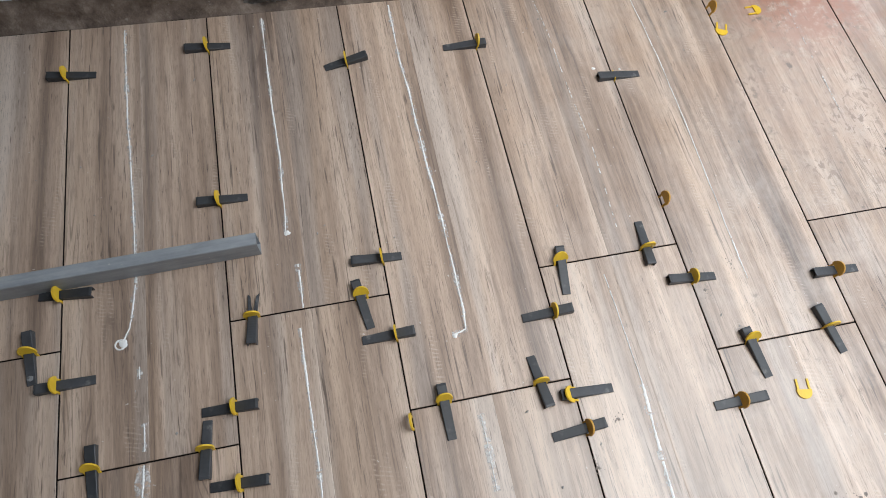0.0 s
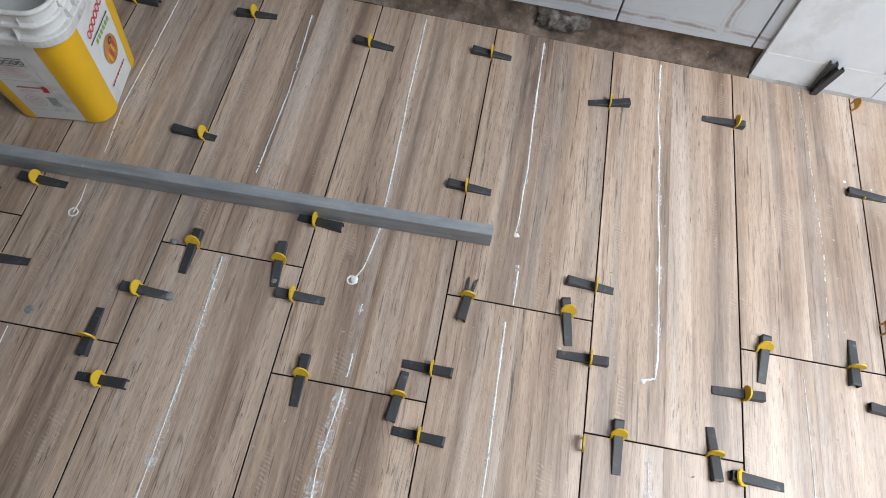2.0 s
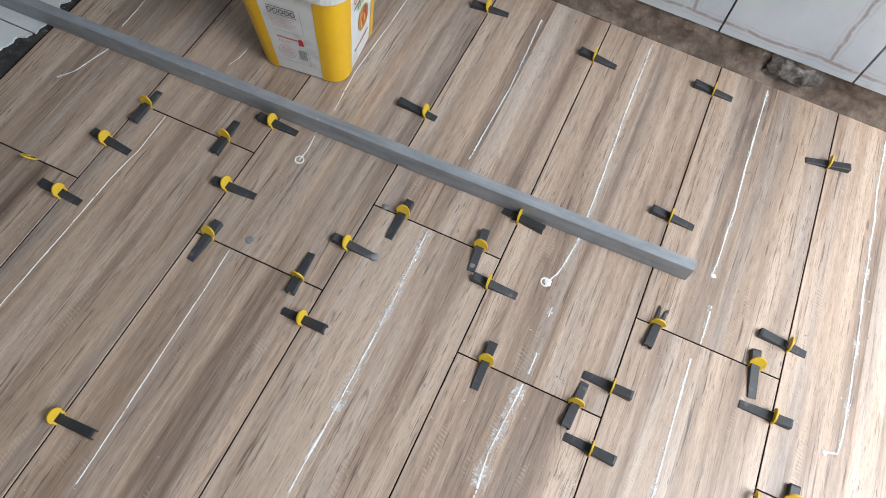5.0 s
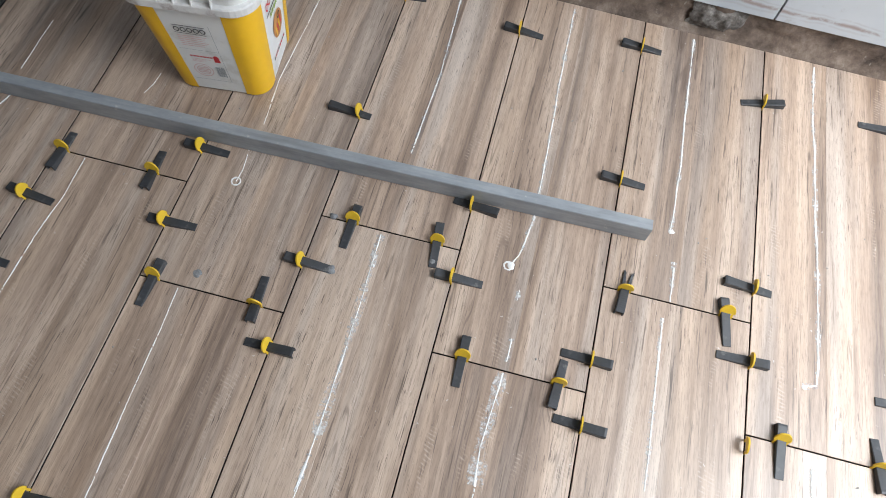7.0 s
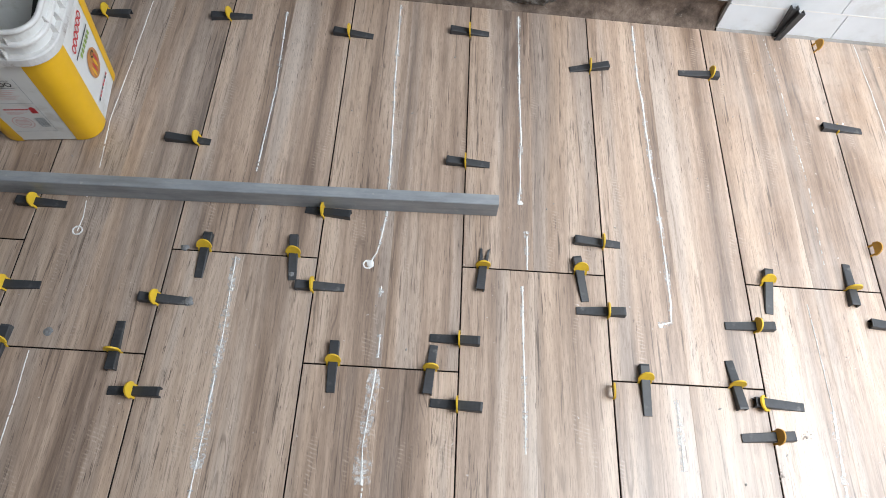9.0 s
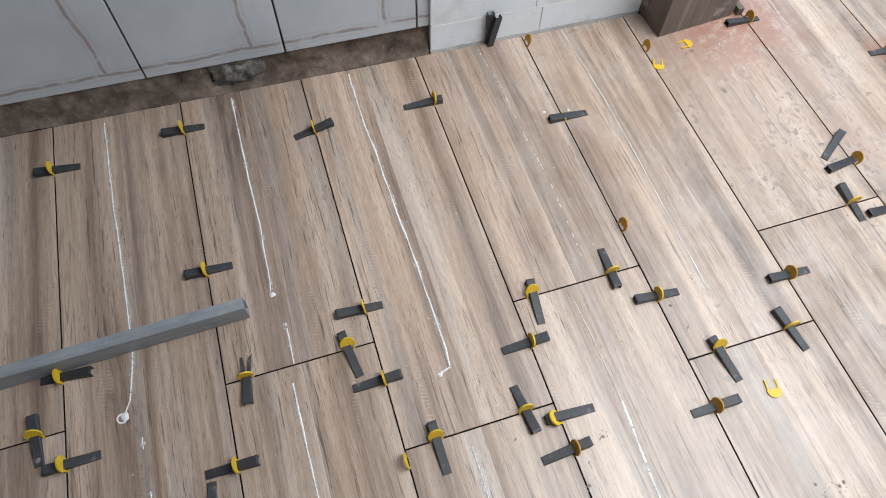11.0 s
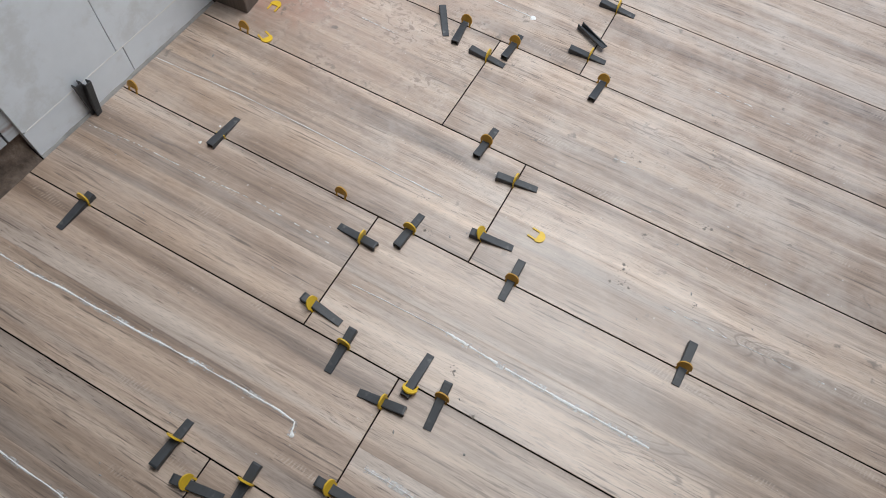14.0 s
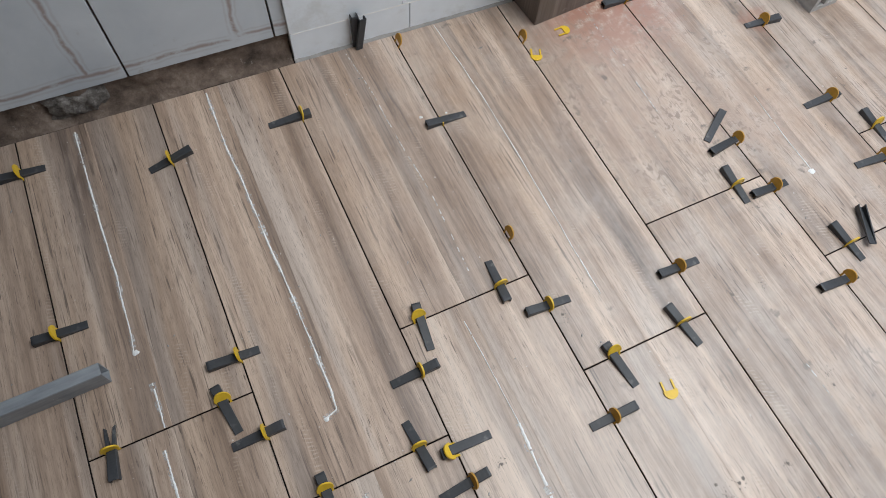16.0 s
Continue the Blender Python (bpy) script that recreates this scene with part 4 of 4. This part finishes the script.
BEADS_WEST = (
    (0.005, [(0.420, 0.008), (0.423, -0.223), (0.429, -0.367), (0.433, -0.526), (0.435, -0.623), (0.422, -0.713), (0.410, -0.741)]),
    (0.005, [(0.438, -0.792), (0.438, -0.815)]),
    (0.005, [(0.444, -0.896), (0.443, -0.944)]),
    (0.017, [(0.442, -0.967), (0.437, -1.035), (0.431, -1.111), (0.435, -1.181)]),
    (0.005, [(0.132, -0.046), (0.143, -0.292), (0.137, -0.533)]),
    (0.013, [(0.131, -0.745), (0.137, -0.932), (0.137, -1.038), (0.138, -1.168)]),
    (0.008, [(0.135, -1.220), (0.132, -1.270)]),
    (0.005, [(0.728, -0.004), (0.728, -0.242), (0.731, -0.389), (0.727, -0.541), (0.724, -0.571)]),
    (0.006, [(0.741, -0.642), (0.741, -0.734)]),
)
BEADS_FAR_WEST = (
    (0.004, [(-0.209, -0.042), (-0.211, -0.229), (-0.216, -0.424), (-0.203, -0.550)]),
    (0.004, [(-0.210, -0.623), (-0.203, -0.674), (-0.206, -0.708)]),
    (0.004, [(-0.221, -0.969), (-0.217, -1.065), (-0.215, -1.189), (-0.210, -1.350)]),
    (0.004, [(-0.484, -0.480), (-0.488, -0.516), (-0.496, -0.544)]),
    (0.004, [(-0.539, -0.741), (-0.537, -0.844), (-0.546, -0.943), (-0.547, -1.057)]),
    (0.004, [(-0.799, -0.404), (-0.798, -0.473), (-0.794, -0.558)]),
    (0.005, [(-0.777, -0.628), (-0.788, -0.664), (-0.803, -0.725), (-0.829, -0.759)]),
)
BEADS_SOUTH = (
    (0.004, [(-0.547, -1.060), (-0.552, -1.240), (-0.556, -1.420)]),
    (0.005, [(0.137, -1.150), (0.134, -1.330)]),
    (0.004, [(-0.210, -1.350), (-0.208, -1.480)]),
    (0.004, [(0.437, -1.170), (0.438, -1.330)]),
)
BEADS_EAST = (
    (0.006, [(0.730, -0.773), (0.731, -0.911), (0.733, -1.020), (0.733, -1.112)]),
    (0.006, [(1.028, -0.009), (1.025, -0.175), (1.031, -0.260), (1.033, -0.431), (1.039, -0.589), (1.041, -0.793), (1.037, -0.833), (1.011, -0.841)]),
    (0.009, [(1.029, -0.994), (1.030, -1.042), (1.028, -1.128)]),
    (0.003, [(1.375, -0.021), (1.389, -0.162), (1.390, -0.298), (1.400, -0.478), (1.392, -0.678)]),
    (0.0034, [(1.334, -0.774), (1.337, -0.860), (1.339, -1.000)]),
    (0.0085, [(1.339, -1.000), (1.330, -1.144), (1.328, -1.273), (1.326, -1.450)]),
    (0.003, [(2.250, -1.270), (2.254, -1.372), (2.245, -1.500)]),
    (0.004, [(1.617, -0.019), (1.628, -0.264), (1.628, -0.453), (1.624, -0.631), (1.620, -0.836)]),
    (0.003, [(1.620, -1.368), (1.619, -1.532), (1.623, -1.746)]),
    (0.003, [(2.006, -0.127), (2.003, -0.315), (1.999, -0.487)]),
    (0.004, [(2.252, -0.539), (2.245, -0.648), (2.241, -0.770)]),
    (0.003, [(1.923, -1.135), (1.926, -1.214)]),
)
for s, (width, pts) in enumerate(BEADS_WEST + BEADS_FAR_WEST + BEADS_EAST + BEADS_SOUTH):
    faint = width <= 0.003
    wide = width >= 0.009
    bead = part("grout_bead", ribbon(pts, width * (0.28 if wide else (1.0 if faint else 0.74)), s + 1, -0.05 if faint else (-0.42 if wide else -0.58)), M_FAINT if faint else M_GROUT)
    tagged(bead, "faint dashed white grout line on wood-print tile" if faint else "thin white grout bead dribbled along a tile", "grout", kind="stuff")
    if width >= 0.005:
        smear = part("grout_smear", ribbon(pts, width * (1.7 if wide else 2.2), s + 60, -0.35 if wide else -0.2), M_HAZE if wide else M_SMEAR)
        smear.location.z = -0.0003
        tagged(smear, "rubbed white grout haze on wood-print tile", "grout", kind="stuff")


def blob(x, y, radius, seed):
    bm = bmesh.new()
    c = bm.verts.new((x, y, 0.0026))
    ring, rim = [], []
    for i in range(16):
        a = 2 * math.pi * i / 16
        k = radius * (1 + 0.45 * noise.noise(Vector((math.cos(a) * 1.4, math.sin(a) * 1.4, seed))))
        ring.append(bm.verts.new((x + 0.6 * k * math.cos(a), y + 0.6 * k * math.sin(a), 0.0023)))
        rim.append(bm.verts.new((x + k * math.cos(a), y + k * math.sin(a), 0.0004)))
    for i in range(16):
        j = (i + 1) % 16
        bm.faces.new((c, ring[i], ring[j]))
        bm.faces.new((ring[i], rim[i], rim[j], ring[j]))
    return bm


BLOBS = ((0.410, -0.741, 0.0080), (0.727, -0.571, 0.0060), (1.014, -0.843, 0.0040), (0.412, -0.744, 0.0070), (2.240, -0.775, 0.0080), (1.526, -0.285, 0.0030), (1.465, -0.274, 0.0040), (0.137, -0.818, 0.0030), (1.014, -0.842, 0.0050))
for i, (x, y, r) in enumerate(BLOBS):
    tagged(part("grout_blob", blob(x, y, r, i + 3), M_GROUT, smooth=True), "small dried blob of white grout on a tile", "grout", kind="stuff")

# crumbs of mortar and grout scattered over the tiles
rng = random.Random(21)
bm = bmesh.new()
for i in range(340):
    x, y = rng.uniform(-0.9, 3.2), rng.uniform(-1.6, -0.02)
    if rng.random() > 0.35 + 0.3 * (x > 1.2):
        continue
    s = rng.uniform(0.0008, 0.0022) * (1.5 if rng.random() > 0.93 else 1)
    a = rng.uniform(0, 6.28)
    l = s * rng.uniform(1, 3)
    p = [(l * math.cos(a), l * math.sin(a)), (-s * math.sin(a), s * math.cos(a)), (-l * math.cos(a), -l * math.sin(a)), (s * math.sin(a), -s * math.cos(a))]
    low = [bm.verts.new((x + u, y + v, 0.0001)) for u, v in p]
    top = bm.verts.new((x, y, s))
    for k in range(4):
        bm.faces.new((low[k], low[(k + 1) % 4], top))
crumbs = part("crumbs", bm, M_CEMENT)
tagged(crumbs, "scattered crumbs of grey mortar on the tiles", "crumbs", kind="stuff")

# trodden specks of dark dirt on the paler tiles, each a scatter of flat crumbs
DIRT = ((1.948, -1.175, 0.026), (1.626, -1.270, 0.024), (1.764, -1.280, 0.016), (1.525, -0.848, 0.016), (1.599, -0.798, 0.012), (1.272, -1.050, 0.014),
        (1.801, -1.500, 0.014), (2.056, -1.346, 0.016), (2.156, -1.318, 0.012), (1.655, -1.430, 0.010), (1.874, -0.948, 0.010), (1.947, -0.966, 0.012),
        (1.214, -1.126, 0.016), (1.491, -1.065, 0.014), (1.907, -1.573, 0.012), (2.251, -1.555, 0.014), (1.857, -1.386, 0.018), (1.660, -1.267, 0.014),
        (2.060, -0.800, 0.014), (2.330, -0.950, 0.014))


def dirt_specks(cx, cy, radius, seed):
    r = random.Random(seed)
    bm = bmesh.new()
    for _ in range(int(5 + radius * 620)):
        a, d = r.uniform(0, 6.283), radius * r.random() ** 1.4
        x, y = cx + d * math.cos(a), cy + 1.3 * d * math.sin(a)
        size = r.uniform(0.0006, 0.0020) * (2.4 if r.random() > 0.85 else 1)
        turn, k = r.uniform(0, 6.283), r.randint(5, 7)
        rim = [bm.verts.new((x + size * r.uniform(0.6, 1.2) * math.cos(turn + 6.283 * q / k), y + size * r.uniform(0.6, 1.2) * math.sin(turn + 6.283 * q / k), 0.0002)) for q in range(k)]
        top = bm.verts.new((x, y, 0.0002 + size * 0.3))
        for q in range(k):
            bm.faces.new((rim[q], rim[(q + 1) % k], top))
    return bm


for seed, (x, y, radius) in enumerate(DIRT):
    tagged(part("dirt_specks", dirt_specks(x, y, radius, seed + 400), M_DIRT), "dark trodden dirt specks on a dusty tile", "dirt", kind="stuff")

# lumps of grey mortar, one of them stuck to a wedge's tip, and a pressed ring of grout
for i, (x, y, r) in enumerate(((0.056, -0.851, 0.0105), (-0.197, -0.930, 0.009), (0.252, -0.778, 0.008), (0.023, -0.731, 0.008))):
    bm = blob(x, y, r, i + 40)
    for v in bm.verts:
        v.co.z *= 2.2 if i != 1 else 0.8
    tagged(part("mortar_lump", bm, M_LUMP, smooth=True), "small lump of grey mortar stuck to a tile", "mortar", kind="stuff")


def grout_ring(x, y, radius):
    bm = bmesh.new()
    loops = []
    for i in range(28):
        a = 2 * math.pi * i / 28
        k = radius * (1 + 0.10 * noise.noise(Vector((math.cos(a) * 2, math.sin(a) * 2, 4))))
        t = 0.0017 * (1 + 0.6 * noise.noise(Vector((math.cos(a) * 3, math.sin(a) * 3, 9))))
        loops.append([bm.verts.new((x + (k + o) * math.cos(a), y + (k + o) * math.sin(a), z)) for o, z in ((-t, 0.0005), (0, 0.0018), (t, 0.0005))])
    for a, b in zip(loops, loops[1:] + loops[:1]):
        for j in range(2):
            bm.faces.new((a[j], a[j + 1], b[j + 1], b[j]))
    return bm


for x, y, r in ((-0.206, -0.707, 0.0095), (0.405, -0.744, 0.0090)):
    tagged(part("grout_ring", grout_ring(x, y, r), M_GROUT, smooth=True), "pressed ring of white grout at a bead's end", "grout", kind="stuff")

# ---------------------------------------------------------------- old floor to the west, with its ragged edge
EDGE = -0.938
old = part("old_floor", box(-2.3, EDGE - 0.01, -3.7, 0.3, -0.0065, -0.0045), M_BLACK)
tagged(old, "blackened adhesive edge of the older floor", "floor", kind="structure")


def ragged_tile(x0, x1, y0, y1, seed, bite):
    """An old white tile whose eastern edge is chipped."""
    bm = bmesh.new()
    pts = [(x0, y0)]
    n = 40
    for i in range(n + 1):
        y = y0 + (y1 - y0) * i / n
        chip = max(0, noise.fractal(Vector((y * 26, seed, 0)), 1.0, 2.0, 4)) * 0.022
        deep = bite[1] * max(0, 1 - ((y - bite[0]) / 0.05) ** 2) ** 0.5 if bite else 0
        pts.append((x1 - chip - deep, y))
    pts.append((x0, y1))
    lo = [bm.verts.new((x, y, -0.006)) for x, y in pts]
    hi = [bm.verts.new((x, y, 0.0005)) for x, y in pts]
    bm.faces.new(hi)
    for i in range(len(pts)):
        j = (i + 1) % len(pts)
        bm.faces.new((lo[i], lo[j], hi[j], hi[i]))
    bmesh.ops.recalc_face_normals(bm, faces=bm.faces)
    return bm


for j in range(10):
    y1 = -0.6765 + 0.338 * (2 - j)
    for i in range(4):
        x1 = EDGE - 0.024 - 0.338 * i
        bm = ragged_tile(x1 - 0.334, x1, y1 - 0.334, y1, j + 0.5, (-0.745, 0.035) if i == 0 and j == 2 else None) if i == 0 else box(x1 - 0.334, x1, y1 - 0.334, y1, -0.006, 0.0005)
        part("old_tile", bm, M_OLDFLOOR, old, "chipped white glazed floor tile" if i == 0 else "")

# ---------------------------------------------------------------- wall tiles
joints = [1.2205 - 0.3335 * i for i in range(11)]
levels = [(0.083, 0.4165), (0.4195, 0.990), (0.993, 1.563), (1.566, 2.136), (2.139, 2.69)]
for z0, z1 in levels:
    spans = [(joints[0] + 0.0023, WALL_END)] + [(b + 0.0023, a - 0.0023) for a, b in zip(joints, joints[1:])]
    for x0, x1 in spans:
        bm, m = skew_slab(x0, x1, 0.015, 0.034, z0, z1, 0.0008, True)
        part("wall_tile", bm, M_MARBLE, wall_north, at=m)
for z0, z1, cut in ((0.002, 0.0825, 1.556), (0.0855, 0.62, 1.536), (0.623, 1.19, 1.54), (1.193, 1.76, 1.54), (1.763, 2.69, 1.54)):
    for x0, x1 in ((WALL_END, cut - 0.0008), (cut + 0.0008, 1.862)):
        bm, m = skew_slab(x0, x1, 0.006, 0.021, z0, z1, 0.0008, True)
        part("wall_tile", bm, M_WHITE, pier, at=m)
bm = bmesh.new()
rows = []
for i in range(90):
    x = WALL_END + 0.004 + (1.858 - WALL_END - 0.006) * i / 89
    k = 0.0008 + 0.0011 * max(0, noise.noise(Vector((x * 40, 1, 3))) + 0.3)
    rows.append([bm.verts.new((x, wall_y(x, 0.006), 0.0832 - k)), bm.verts.new((x, wall_y(x, 0.0052), 0.084)), bm.verts.new((x, wall_y(x, 0.006), 0.0848 + k))])
for a, b in zip(rows, rows[1:]):
    for j in range(2):
        bm.faces.new((a[j], b[j], b[j + 1], a[j + 1]))
part("joint_filler", bm, M_JOINTLINE, pier, "uneven white filler in the pier's joint")

# ---------------------------------------------------------------- floor tiles
def floor_tile(x0, x1, y0, y1n, y1f, skew):
    """One tile with softened edges and a shallow groove along its middle; y1 follows the wall where it is cut."""
    cx, cy = (x0 + x1) / 2, y0
    b, g = 0.0009, 0.0007
    xs = [(x0, -0.0022), (x0, -b), (x0 + b, 0), (cx - g, 0), (cx, -0.0003), (cx + g, 0), (x1 - b, 0), (x1, -b), (x1, -0.0022), (x1, -0.008)]
    xs = [(x0, -0.008)] + xs[1:]
    bm = bmesh.new()

    def far(x):
        return y1n + (y1f - y1n) * (x - x0) / (x1 - x0)
    near_low = [bm.verts.new((x - cx, 0.0, min(z, -b))) for x, z in xs]
    near = [bm.verts.new((x - cx, b, z)) for x, z in xs]
    end = [bm.verts.new((x - cx, far(x) - b - cy, z)) for x, z in xs]
    end_low = [bm.verts.new((x - cx, far(x) - cy, min(z, -b))) for x, z in xs]
    for r0, r1 in ((near_low, near), (near, end), (end, end_low)):
        for i in range(len(xs) - 1):
            bm.faces.new((r0[i], r0[i + 1], r1[i + 1], r1[i]))
    for row, flip in ((near_low, False), (end_low, True)):
        base = [bm.verts.new((v.co.x, v.co.y, -0.008)) for v in row[1:-1]]
        chain = row[1:-1]
        for i in range(len(chain) - 1):
            q = (base[i], base[i + 1], chain[i + 1], chain[i])
            bm.faces.new(q[::-1] if flip else q)
    bmesh.ops.recalc_face_normals(bm, faces=bm.faces)
    return bm, pose(cx, cy, 0.0)


for k in range(-3, 12):
    x0, x1 = long_joint(k) + JOINT / 2, long_joint(k + 1) - JOINT / 2
    if k == -3:
        x0 = EDGE
    cut = ROW_A if k % 2 == 0 else ROW_B
    top = 0.78 if k >= 7 else None
    ends = [cut, cut - TILE_LEN, cut - 2 * TILE_LEN, cut - 3 * TILE_LEN]
    far0, far1 = (wall_y(x0, -0.001), wall_y(x1, -0.001)) if top is None else (top, top)
    for y0 in ends:
        lo = max(y0 + JOINT / 2, -3.69)
        if far0 < lo + 0.02:
            continue
        bm, m = floor_tile(x0, x1, lo, far0, far1, 0)
        tile = part("floor_tile", bm, M_WOOD, floor, at=m)
        tile.data.materials.append(M_TILE_SIDE)
        for p in tile.data.polygons:
            if p.center.z < -0.0007:
                p.material_index = 1
        far0 = far1 = y0 - JOINT / 2
